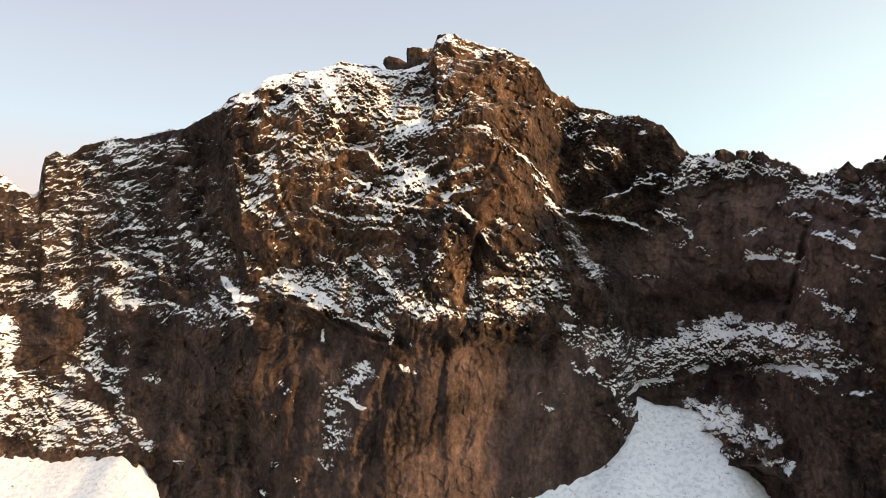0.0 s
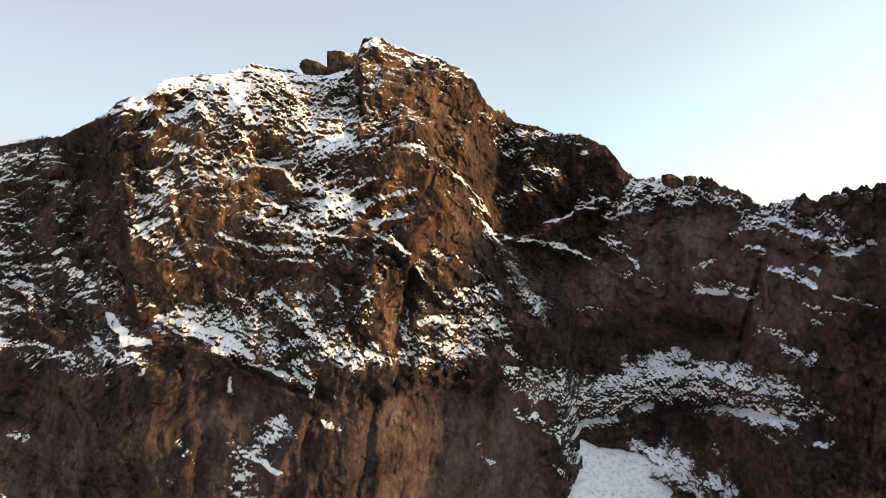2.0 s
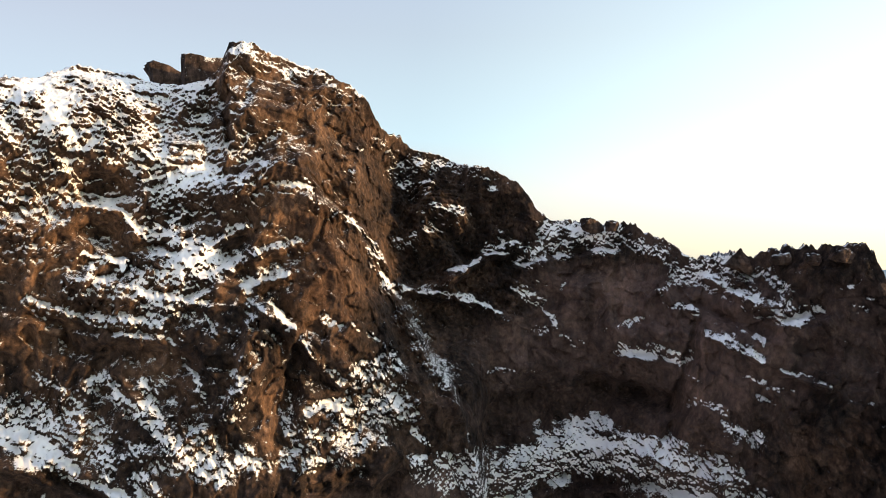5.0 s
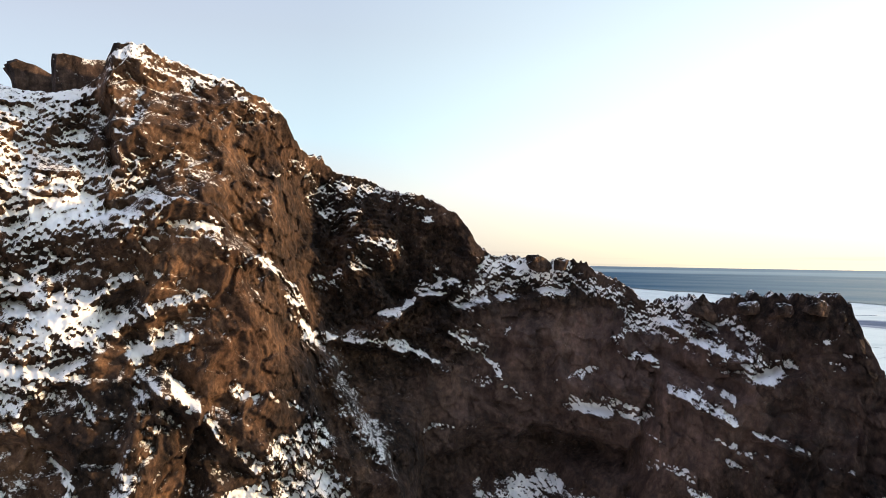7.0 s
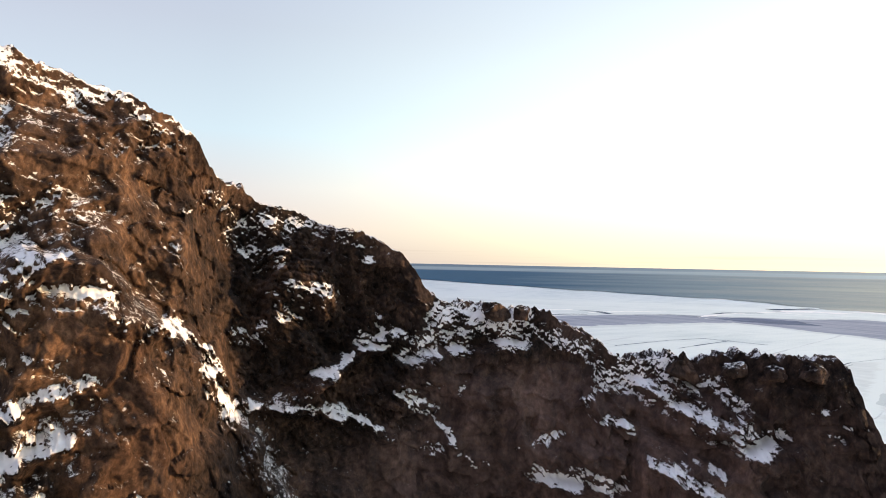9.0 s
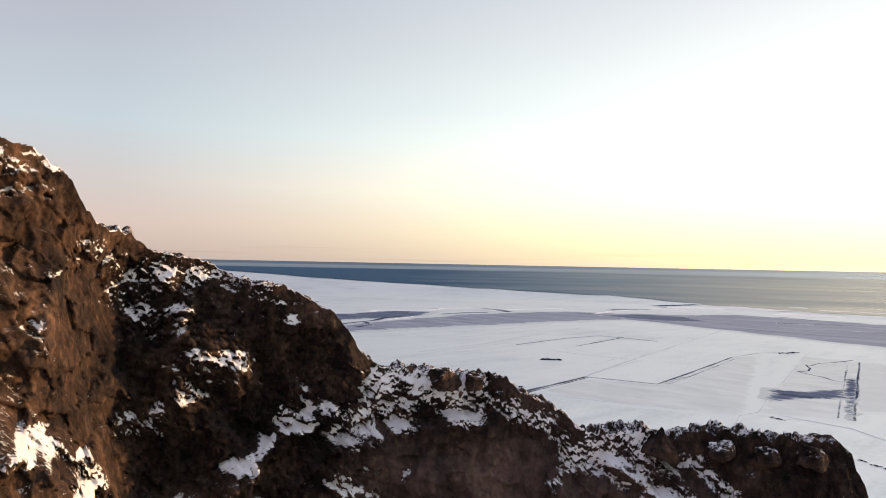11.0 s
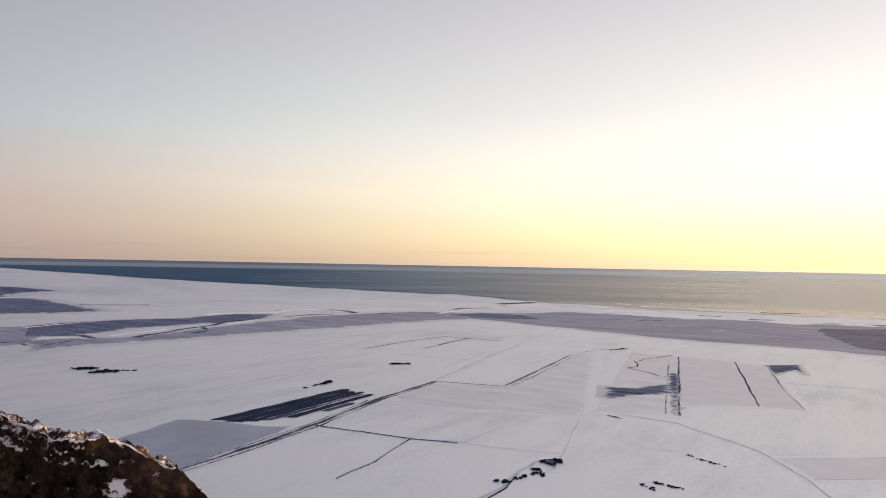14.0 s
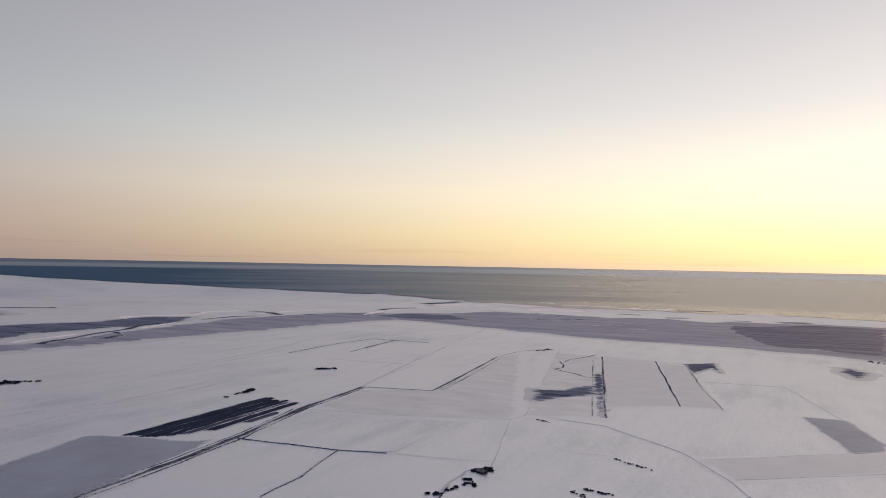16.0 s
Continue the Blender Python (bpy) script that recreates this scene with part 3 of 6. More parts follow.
drift(0.7, 0.92, -7.5, 100.4, -6.1, 99.2, -4.6, 98)
drift(1.3, 0.72, -6.5, 111.4, -5.6, 109.5)
drift(3.1, 0.62, -3, 106.4, -1.8, 103.4, -1.2, 102.2)
drift(1.6, 0.87, -12.9, 119.6, -11.5, 118.6, -9.9, 117.7)
drift(2.1, 0.77, -9.3, 117.7, -7.7, 117.8, -5.4, 117.6)
drift(0.8, 0.62, -8.2, 116.1, -5.4, 116.6, -4.3, 115.2)
drift(0.8, 0.72, -11.5, 116.2, -10.9, 115)
drift(2.4, 0.72, -10.5, 120.6, -8.3, 120.6)
drift(2.9, 1.00, -6.6, 121.5, -5.5, 119.6)
drift(0.9, 0.72, -3.7, 120.1, -2.3, 118.1, -1.7, 116.6)
drift(0.4, 0.72, -3.7, 113.3, -2.8, 111, -2.5, 109.2)
drift(0.8, 0.62, -11.5, 98.7, -11.8, 97)
drift(2.7, 0.72, -21.3, 111.9, -20.8, 109.8)
drift(3.2, 0.57, -21.3, 102.3, -20.7, 100.5)
drift(0.8, 1.00, -0.1, 121.6, 1.4, 122.4, 2.5, 122.9)
drift(0.9, 0.95, 1.7, 119.9, 2.3, 118.6, 3.2, 117.2)
drift(2.0, 0.65, 0.8, 119.1, 1.7, 117.4)
drift(0.9, 0.70, 0.6, 116.2, 2.1, 115.7)
drift(2.4, 0.60, 0.3, 113.8, -0.5, 112)
drift(2.3, 0.72, -0.2, 110.2, -0.7, 108.4)
drift(0.5, 0.70, 4, 115.9, 4.9, 113.2, 5.8, 111.8)
drift(0.7, 0.60, 3.8, 115.9, 5.5, 116.1)
drift(0.9, 0.55, 5.4, 117.9, 6.9, 117.5)
drift(0.8, 0.80, 5.5, 112.3, 6.9, 110.9, 8.3, 111.9, 9.7, 113.4)
drift(1.7, 0.75, 6.9, 110.9, 8.3, 111.9)
drift(0.6, 0.70, 7.7, 117.5, 9.1, 115.8, 9.9, 114.9)
drift(3.8, 0.65, 8.9, 109.6, 10, 111.5)
drift(2.9, 0.50, 10.5, 113.5, 11.4, 109.7)
drift(1.3, 0.95, 4.4, 107.6, 6.1, 108.1, 7.5, 107.6)
drift(4.7, 0.68, 3.9, 104.8, 6.7, 104.8, 9.5, 105.8)
drift(3.9, 0.62, 10, 107.7, 11.4, 106.8)
drift(2.0, 0.60, 1.1, 102.6, 4, 102.2, 6.8, 101.7)
drift(1.3, 0.75, 7.1, 101.3, 8.5, 100.3)
drift(2.7, 0.77, -4.7, 105.1, -2.4, 103)
drift(1.4, 0.82, -0.7, 102.7, 0.5, 103.5)
drift(1.5, 0.70, 9.7, 124, 11.1, 121.1)
drift(1.7, 0.85, 11.4, 121.1, 12.9, 120.5, 14, 120.1)
drift(1.3, 0.85, 14, 120.4, 15.5, 119.8, 17.1, 119.3)
drift(0.6, 0.80, 15, 121.6, 16.5, 123.4, 17.5, 124.6)
drift(3.6, 0.3, 12.5, 117, 12.8, 114.3, 13.4, 112.2)
drift(3.4, 0.32, 13.4, 111.7, 14.3, 110.3, 15.2, 108.4)
drift(0.8, 0.90, 12.3, 104, 12.8, 103, 13.6, 102.1)
drift(3.6, 0.94, 12.9, 99.4, 14.5, 98.3, 16, 99.1)
drift(1.4, 0.90, 14.4, 100.2, 16.8, 100.1)
drift(3.6, 0.80, 15, 97.3, 16.8, 97.2)
drift(0.8, 0.90, 16.3, 102.1, 16.9, 100, 17.5, 97.3)
# foot of the buttress
drift(4.2, 0.68, -7.9, 92.5, -10.1, 89.1, -10.6, 85, -10.8, 81.5)
drift(2.4, 0.85, -7.4, 93.1, -9, 91.4)
drift(0.8, 0.95, -10.9, 89.5, -9.5, 88.3, -7.9, 87.7)
drift(1.7, 0.6, -11.6, 78, -11, 77.5)
drift(1.3, 0.45, -9.5, 83.1, -8.4, 83.7)
drift(1.1, 0.55, -3.2, 98.4, -2.6, 96.3)
drift(0.9, 0.45, -4, 94, -2.5, 93.2)
drift(0.5, 0.35, -4.5, 89.8, -4.8, 87.6)
drift(1.0, 0.55, -15.6, 90.3, -15.3, 90)
drift(0.9, 0.65, -15.1, 88.4, -14.8, 88.3)
drift(0.8, 0.65, -14.7, 87.3, -14.5, 86.6)
drift(0.8, 0.55, -16.6, 84.5, -16.1, 84.3)
drift(1.0, 0.5, -15.6, 79.4, -15.3, 78.7)
drift(0.8, 0.55, -16.2, 76.3, -15.4, 77.5)
drift(0.9, 0.55, -14.3, 75, -14.1, 74.5)
drift(0.9, 0.55, -17.5, 71.7, -17, 71.3)
drift(0.8, 0.55, -14.3, 72.8, -14.1, 72.4)
drift(0.5, 0.45, -0.5, 91.6, 0.4, 92.5)
drift(0.6, 0.65, 10.3, 87.2, 11.4, 86.5)
drift(0.4, 0.45, 9.4, 89.4, 10.2, 89.3)
drift(1.4, 0.85, 12.9, 94.7, 14, 92.7)
drift(1.2, 0.94, 14.8, 93.1, 15.9, 92.3)
drift(1.6, 0.78, 15.9, 91.1, 17, 90.1, 17.7, 87.5)
drift(1.4, 0.78, 17, 85.4, 17.7, 82.8, 18.9, 81)
drift(1.0, 0.74, 17.7, 86.6, 18.7, 83.7, 19.7, 80.2)
# western flank
drift(7.9, 0.47, -33.1, 129.3, -30.3, 129.9, -27.4, 130.3)
drift(4.3, 0.86, -28.9, 132.5, -27.5, 131.5, -25.8, 132.2)
drift(10.7, 0.37, -32.7, 125.1, -32.2, 113.2)
drift(7.6, 0.42, -28.9, 125, -27.4, 121.4)
drift(8.8, 0.42, -29.4, 112.2, -29, 105.5)
drift(7.9, 0.42, -32.6, 108.6, -32.9, 102.9)
drift(3.1, 0.71, -33.3, 102.3, -34.1, 101.1)
drift(6.2, 0.32, -27, 126.2, -25.7, 128.4)
drift(7.3, 0.37, -26.5, 118, -26.9, 110.1)
drift(1.6, 0.86, -24.1, 116.3, -23.1, 113)
drift(1.6, 0.76, -23.1, 110.8, -22, 109.8, -21.1, 110.9)
drift(1.5, 0.88, -30.6, 105.8, -30.6, 101.9, -30.8, 97.4)
drift(3.8, 0.71, -30.7, 94, -30.5, 89.8, -29.6, 88.3)
drift(1.4, 0.88, -27.5, 102.3, -25.6, 102.1, -24.3, 100.7, -23.1, 100.4)
drift(4.5, 0.47, -25.1, 99.5, -22, 99.2)
drift(2.5, 0.81, -29.6, 103.2, -28.1, 102.3)
drift(1.3, 0.76, -34.6, 115.4, -34.2, 111.9, -33.6, 110.8)
drift(6.8, 0.37, -36.3, 109.5, -35.9, 102.6)
drift(2.0, 1, -36.9, 126.7, -36, 124.4, -34.5, 124.6)
drift(2.2, 0.71, -35.6, 119.9, -34.9, 120.4)
drift(2.2, 1, -36.6, 98, -36.5, 93.5, -36.4, 88, -36.6, 82.6, -36.4, 75.8)
drift(5.2, 0.86, -34.6, 84.8, -33.1, 83.8, -32, 81.2)
drift(5.1, 0.88, -33.1, 83.8, -31.2, 79.3, -29.9, 76.2)
drift(6.6, 0.71, -34.6, 78.5, -32.7, 76.5)
drift(3.8, 0.81, -31.1, 74.3, -29.1, 75.5)
drift(1.5, 0.76, -29.6, 87.8, -29, 83.8, -28.2, 80, -26.8, 76.1, -26.2, 74.9)
drift(1.7, 0.61, -28.3, 88.7, -28.1, 87.5)
drift(1.2, 0.61, -26.7, 88.1, -25.9, 87.4)
drift(2.0, 0.51, -32.4, 88.4, -31.3, 85.6)
drift(1.2, 0.61, -28.8, 95.9, -28.2, 92.5)
drift(0.9, 0.61, -24.4, 73.3, -23.4, 72.4)
# shaded wall and ridge
drift(4.2, 1.00, 23.7, 84.8, 27.6, 84.8)
drift(6.5, 0.97, 18.5, 91.5, 21.4, 94.2, 24.3, 96.5, 27.3, 98.2, 30.2, 98.7, 32.7, 98.2, 34.2, 97.8)
drift(2.2, 1.00, 27.3, 97.7, 31.7, 99)
drift(1.5, 0.80, 31.4, 101.8, 32.2, 100)
drift(1.7, 0.75, 18.3, 89.7, 20.5, 89.5, 21.4, 90.4)
drift(1.1, 0.70, 34, 100.4, 36.2, 99.3, 38.4, 97.3)
drift(0.9, 0.60, 34.2, 97.3, 36.8, 97.5, 38.7, 96.6)
drift(0.7, 0.60, 36.4, 93.5, 38.4, 94)
drift(0.6, 0.50, 30, 94.1, 30.7, 94)
drift(1.6, 0.40, 29.7, 89.5, 30.2, 89.1)
drift(3.1, 0.75, 25, 84.2, 27.5, 84.2, 29.5, 84.6, 30.6, 84.4)
drift(1.3, 0.80, 27.1, 80.4, 29, 81.3, 30.9, 81.5, 32.6, 81.3)
drift(2.7, 0.94, 21.7, 126.1, 23.4, 129, 25.4, 129.6, 27.3, 129)
drift(1.1, 0.75, 27.6, 129.4, 29.9, 128.7)
drift(2.1, 0.78, 30.1, 127.6, 32.9, 125.8)
drift(2.6, 0.94, 32.5, 123.8, 34.2, 124.9, 35.2, 125.3)
drift(1.2, 0.70, 31.8, 123, 31, 121.8)
drift(2.3, 0.90, 34, 123.9, 35.7, 121.6, 37.4, 120.6, 38.9, 119.3)
drift(1.9, 0.70, 35.7, 123.2, 37.9, 124.4, 39, 121.4)
drift(1.4, 1.00, 38.8, 118.9, 41, 120.2)
drift(1.0, 0.94, 31.2, 119.8, 33.1, 118.8)
drift(0.8, 0.94, 15.7, 123.2, 17.5, 124.7, 19.5, 127.8, 20.7, 128.1)
drift(0.8, 0.94, 15.7, 120.2, 17.4, 119.4, 19.7, 117)
drift(1.6, 0.94, 20.7, 121.2, 21.7, 120, 22.3, 119.1)
drift(0.7, 0.94, 22.6, 118.3, 23.4, 115.9)
drift(0.7, 0.75, 21.7, 115, 23.5, 115.4)
drift(0.7, 0.75, 23.9, 114.5, 25.5, 113.5)
drift(0.8, 0.75, 18.8, 109.2, 22.5, 108.8)
drift(0.5, 0.80, 27.3, 115.6, 29.5, 117.4)
drift(1.7, 1.00, 28.4, 113.3, 29.9, 113.8, 32, 112.3)
drift(0.6, 0.70, 32.1, 111.6, 33.1, 113.2)
drift(0.6, 0.70, 32.5, 110.2, 33.5, 110.2)
drift(1.4, 0.82, 33.9, 116.5, 34.9, 115.6, 35.9, 115, 37.1, 114.1)
drift(0.6, 0.80, 35.8, 116.9, 37.1, 116.1)
drift(0.6, 0.95, 38.4, 113, 39.7, 112.3, 41.1, 111.8)
drift(0.8, 0.80, 36.2, 111.8, 36.7, 111.3, 39, 110.6)
drift(0.6, 0.75, 37.1, 109.6, 37.9, 109.4)
drift(1.7, 0.78, 33.3, 107.6, 34.6, 107.5, 34.8, 105.7, 36.9, 104.3)
drift(0.7, 0.60, 22.4, 122.2, 24.1, 121.7)
drift(0.4, 0.94, 39.6, 124.1, 40.3, 123.3)
drift(0.4, 0.85, 41.5, 122.8, 43.1, 123.7)
drift(0.4, 0.95, 43.7, 121.8, 44.9, 121.8)
drift(0.4, 0.75, 42.5, 120.7, 43.8, 120.3)
drift(0.4, 0.55, 42, 110.2, 43.6, 110.5)
drift(0.5, 0.70, 44.2, 108, 45.3, 108.1)

# knob and ridge seen along their length
drift(3, 0.9, 14.8, 142.4, 13.6, 141.7, 12.6, 141)
drift(2.4, 0.85, 12.6, 141, 11.8, 140.4, 11.4, 139.8)
drift(2, 0.8, 11.7, 138.7, 12.3, 137.6, 12.8, 136.8)
drift(2, 0.85, 12.8, 136.4, 13.4, 136.4)
drift(1.6, 0.75, 11.9, 144.6, 13.2, 143.1, 13.5, 142.8)
drift(1.4, 0.6, 10.8, 142.4, 11.5, 142)
drift(1.6, 0.9, 17.5, 140.3, 15.2, 142.3)
drift(1, 0.6, 13.9, 137.6, 14.1, 137.4)
drift(2.2, 0.85, 14.5, 133.5, 15.5, 132.9, 16.5, 132.5)
drift(1.8, 0.8, 15.8, 131.8, 16.1, 131.7)
drift(1.2, 0.7, 13.2, 132.6, 13.6, 132.8)
drift(1, 0.7, 13.8, 130.2, 14.3, 130)
drift(2.6, 0.75, 11.7, 128.1, 12.4, 128.1, 13, 128.7)
drift(1.2, 0.7, 18.4, 137.1, 18.7, 137)
drift(1.6, 0.6, 18.1, 139.2, 19.3, 138.8, 20.2, 138)
drift(1.4, 0.5, 15.9, 140.4, 16.9, 139.8, 17.8, 139.6)
drift(2.2, 0.95, 23.3, 130.9, 22.7, 128.7, 22, 126.6, 21.4, 125.1)
drift(3.2, 0.9, 23.9, 130.4, 24.2, 128.6, 24, 127.3)
drift(3.4, 0.95, 25.4, 129.7, 26.7, 129.1, 27.7, 129.6)
drift(2.4, 0.85, 26.9, 127.5, 27.7, 127.3)
drift(1.6, 0.95, 20.3, 127.9, 19.4, 127.4, 18.5, 126.7)
drift(1.4, 0.8, 19.4, 129.2, 19.8, 128.6)
drift(1.2, 0.6, 18.6, 128, 19.1, 128)
drift(1.6, 0.8, 28.1, 128.4, 29, 128.1, 29.4, 128)
drift(1, 0.5, 28.5, 130.1, 29.4, 129.4)


# ribs that stand out from the face and hollows cut into it: width, metres out, then headings and heights
SPURS = []


def spur(width, out, *line):
    SPURS.append((width, out, line[::2], line[1::2]))


# sharp edges where the face steps back to the left of the line: metres, how far the step is felt, headings and heights
STEPS = []


def step(back, reach, *line):
    STEPS.append((back, reach, line[::2], line[1::2]))


step(5.5, 6, -1, 134.8, 1, 137, 4, 136, 7, 131.2, 9, 127, 10.5, 122.5, 12, 118.5, 14.4, 111.5, 16, 106)
step(2.5, 5, 16, 106, 17.8, 95, 19, 86, 20.4, 79)
step(4, 5, -0.8, 140, -1.4, 148, -1.3, 153)
step(5, 7, -19.2, 108, -20.2, 125, -20.6, 139)
step(3.5, 4, -17.1, 103.6, -14.6, 103.5, -12.5, 102.3, -10.2, 100.1, -7.5, 98.4, -4.6, 97.1)
step(3, 6, 18.4, 88.4, 20.4, 90, 24.8, 92.6, 27.8, 93.7, 31.8, 95.2, 33.9, 95.9, 38.8, 93.8)
step(3, 3, 25.3, 80.4, 27.6, 81.3, 31.1, 84.4)
step(2.5, 2.5, 27.1, 79.2, 30.1, 80.8, 32.9, 80.9)
step(3, 3.5, 20.7, 124.6, 23.4, 126.1, 25.4, 127, 27.4, 127.2)
step(2, 2.5, 37.6, 118.3, 38.9, 118.3, 41.1, 119.6)
step(2, 2.5, 28.2, 112.1, 29.8, 112.3, 32.1, 111.8)
step(2, 2.5, 1.1, 99.8, 6.8, 99.4, 9.1, 99.2)
step(2.5, 3, -10, 130.9, -7.8, 130.3, -6.5, 127.3)
step(2.5, 3, -10.2, 122.5, -7.2, 121.5, -3.7, 120.1, -2.3, 121.5)
step(2, 3, -12.9, 117.4, -9.9, 116.5, -5.4, 115.8)
step(3.5, 3, 1.4, 120.4, 2.9, 118.1, 3.4, 117.3, 3.1, 113.1, 2.4, 108.4)
step(2.5, 2.5, -0.8, 110.6, -0.4, 114.6, 0.4, 118, 1.3, 120.2)

# tawny tuff showing in the dark rock
TUFFS = []


def tuff(width, amount, *line):
    TUFFS.append((width, amount, line[::2], line[1::2]))


spur(2.9, 1.4, -17.1, 104.5, -12.4, 102.5, -8.0, 100.2, -3.5, 98.9, 1.1, 99.9, 6.8, 100.3, 10.1, 100.7)
spur(4.2, -1.6, -16.6, 99.8, -12.4, 98.4, -8.0, 96.2, -3.4, 94.9, 1.2, 96.3, 6.9, 96.7, 10.2, 96.1)
spur(1.8, 1.2, 11.8, 121.3, 16.5, 119.9, 19.7, 117.1)
spur(2.1, 1.0, 9.6, 99.8, 8.3, 92.8, 7.0, 87.3)
spur(1.7, -1.2, 11.0, 98.4, 10.3, 91.0, 9.8, 83.6, 8.8, 76.5)
spur(1.3, -0.9, 0.6, 98.5, 0.1, 91.4, -1.0, 84.4)
spur(1.3, -0.9, -5.2, 94.8, -5.6, 87.9, -6.7, 81.0, -7.7, 74.9)
spur(1.7, -1.2, -19.0, 87.2, -18.3, 79.1, -17.8, 72.8)
spur(2.0, -1.2, -13.5, 97.4, -13.9, 90.2, -14.3, 79.2)
spur(3.8, -1.2, -7.4, 94.2, -9.6, 90.1, -10.9, 83.8, -12.1, 75.5)
spur(1.7, 1.2, -5.2, 96.6, -7.9, 87.7, -8.9, 80.7)
spur(2.1, 1.2, -12.4, 97.5, -13.4, 93.8, -15.5, 86.3)
spur(2.8, -1.6, -26.3, 129.8, -26.6, 122.8, -26.8, 114.6)
spur(3.0, -1.5, -30.8, 106.4, -30.9, 98.5, -30.3, 92.0, -28.6, 85.9)
spur(4.9, 1.8, -28.9, 98.8, -28.0, 92.4, -26.7, 86.3)
spur(5.2, 1.8, -33.1, 100.5, -32.6, 93.8)
spur(3.4, -1.5, -28.0, 93.5, -23.7, 94.0, -21.0, 94.5)
spur(2.7, 1.5, -20.7, 139.1, -20.4, 131.6, -19.8, 122.9, -19.4, 114.6)
spur(4.6, -1.5, -22.5, 134.4, -22.6, 126.7, -21.8, 118.9)
spur(2.3, -1.2, 12.9, 135.4, 15.2, 130.2, 17.5, 124.8)
spur(1.5, 1.2, -18.2, 143.1, -15.6, 140.2, -14.0, 136.9)
spur(1.2, 1.0, -18.7, 127.2, -16.9, 125.6, -16.1, 120.9, -14.5, 114.7)
spur(1.7, -1.1, -20.2, 134.6, -19.1, 128.0, -18.7, 121.6)
spur(2.4, -1.4, 12.4, 132.5, 15.3, 129.8, 16.8, 125.9)
spur(1.4, 1.1, 14.9, 121.6, 16.8, 124.2, 19.1, 126.6)
spur(2.8, -2, -9.7, 133, -7.9, 133.2)
spur(4.1, -2, -9.3, 127.9, -7.6, 128.4)
spur(4.0, -2.4, -7.4, 124.9, -5.6, 125.1)
spur(3.6, -2, -5.3, 128.4, -2.8, 129.2)
spur(3.7, -1.4, -6.2, 140.4, -4.2, 141.2)
spur(2.2, -1.2, -18, 140.2, -16.1, 140.1)
spur(1.2, -1.6, -10.7, 116.2, -10.5, 112.8)
spur(5.0, -2, -22.4, 128.8, -22, 116.7)
spur(1.5, -1.5, -2.3, 148, -2.3, 140.1)
spur(4.2, -1.2, 6.5, 142.4, 6.3, 133.7)
spur(1.3, 1, 8.9, 142.3, 7.7, 135)
spur(1.4, 1.7, 4.2, 132.1, 7.8, 130.1, 9.7, 127.1, 10.8, 123.7, 11.9, 121, 14, 119.9, 17.1, 119.1)
spur(1.6, 1.5, 11.9, 118, 13.1, 112.7, 15.5, 108.2)
spur(1.8, 1.5, -1.3, 132.5, 0.9, 135.2, 2.6, 136.2)
spur(1.1, 1.3, -0, 121.4, 2.5, 122.7)
spur(1.3, 1.8, 0.8, 119.4, 3.2, 117, 4.9, 113, 6.7, 110.2)
spur(1.2, 1, 3.6, 126.6, 0.2, 125, -0.8, 123.8)
spur(1.2, 1, -0.1, 128.6, -1.8, 126.5)
spur(1.5, -1.2, 3.1, 124.9, 0.2, 123.2)
spur(1.5, -1.1, 0.2, 127.1, -1.5, 125)
spur(1.4, -1, -1.1, 134.5, -0.4, 134.8)
spur(3.7, -1.2, 3.2, 114.5, 2.8, 108.9)
spur(2.0, -1.3, 6.4, 127.9, 8.1, 125.3, 9, 121.5)
spur(1.3, 1.2, -16.6, 106, -13.2, 104.8, -10.3, 101.8, -7.5, 99.9, -4.6, 97.6)
spur(2.4, -1.4, -16.6, 102.7, -13.5, 101.6, -10.2, 98.9)
spur(1.6, 1.2, -12.6, 119.4, -9.9, 117.5, -5.4, 117.1)
spur(2.1, -1.2, -9.8, 114.2, -5.4, 114.2, -3.7, 112.9)
spur(2.3, -1.1, -19.2, 113.5, -18.2, 111)
spur(2.0, 1.3, -20.9, 132.5, -20.6, 123.9, -19.8, 116.6)
spur(1.6, 1.2, -10.3, 102.7, -9.2, 110.8, -8.1, 111.3)
spur(1.5, -1, -4.8, 111.4, -3.6, 107.3)
spur(1.4, 1.2, 16.8, 102.1, 17.6, 96.3)
spur(5.5, -2, 18.8, 100.9, 24.6, 104.5, 28.5, 107.3)
spur(2.8, -1.5, 26.7, 107.8, 31.8, 106.4)
spur(6.4, -2.6, 20.5, 88.1, 24.8, 89.9, 29.8, 91.1)
spur(3.6, 1.8, 18.5, 92.9, 21.4, 95.5, 24.3, 97.4, 27.3, 98.7, 30.2, 99.1, 33.6, 98.3)
spur(1.0, -1, 30.8, 100.4, 31.6, 103.3)
spur(4.2, 1.8, 25.3, 84, 28, 84, 30.4, 84)
spur(3.1, 1.6, 27.1, 79.8, 29.5, 80.5, 32.3, 80.4)
spur(1.3, -1, 37.4, 88.9, 37.3, 83.5)
spur(1.8, 1.3, 14, 120.1, 17.3, 124.3)
spur(1.0, 1.2, 33.9, 123.6, 35.7, 121.4, 37.5, 120.1, 39.2, 118.6)
spur(0.8, -1.2, 33.2, 117.6, 32.7, 112.6, 31.7, 105.2)
spur(0.9, 1.2, 28.4, 112.6, 32, 111.8)
spur(1.0, 1.2, 33.9, 116.1, 37.1, 113.7)
spur(0.7, 1.1, 38.4, 112.6, 41.1, 111.5)
spur(1.7, -1.2, 33.7, 119.7, 35.1, 118.6, 37.4, 117.2)
spur(1.6, -1.3, 27.1, 106.4, 29.5, 106.1, 31.3, 106.4)
spur(1.2, 1.2, 15.7, 123, 17.5, 124.5, 20.7, 127.9)

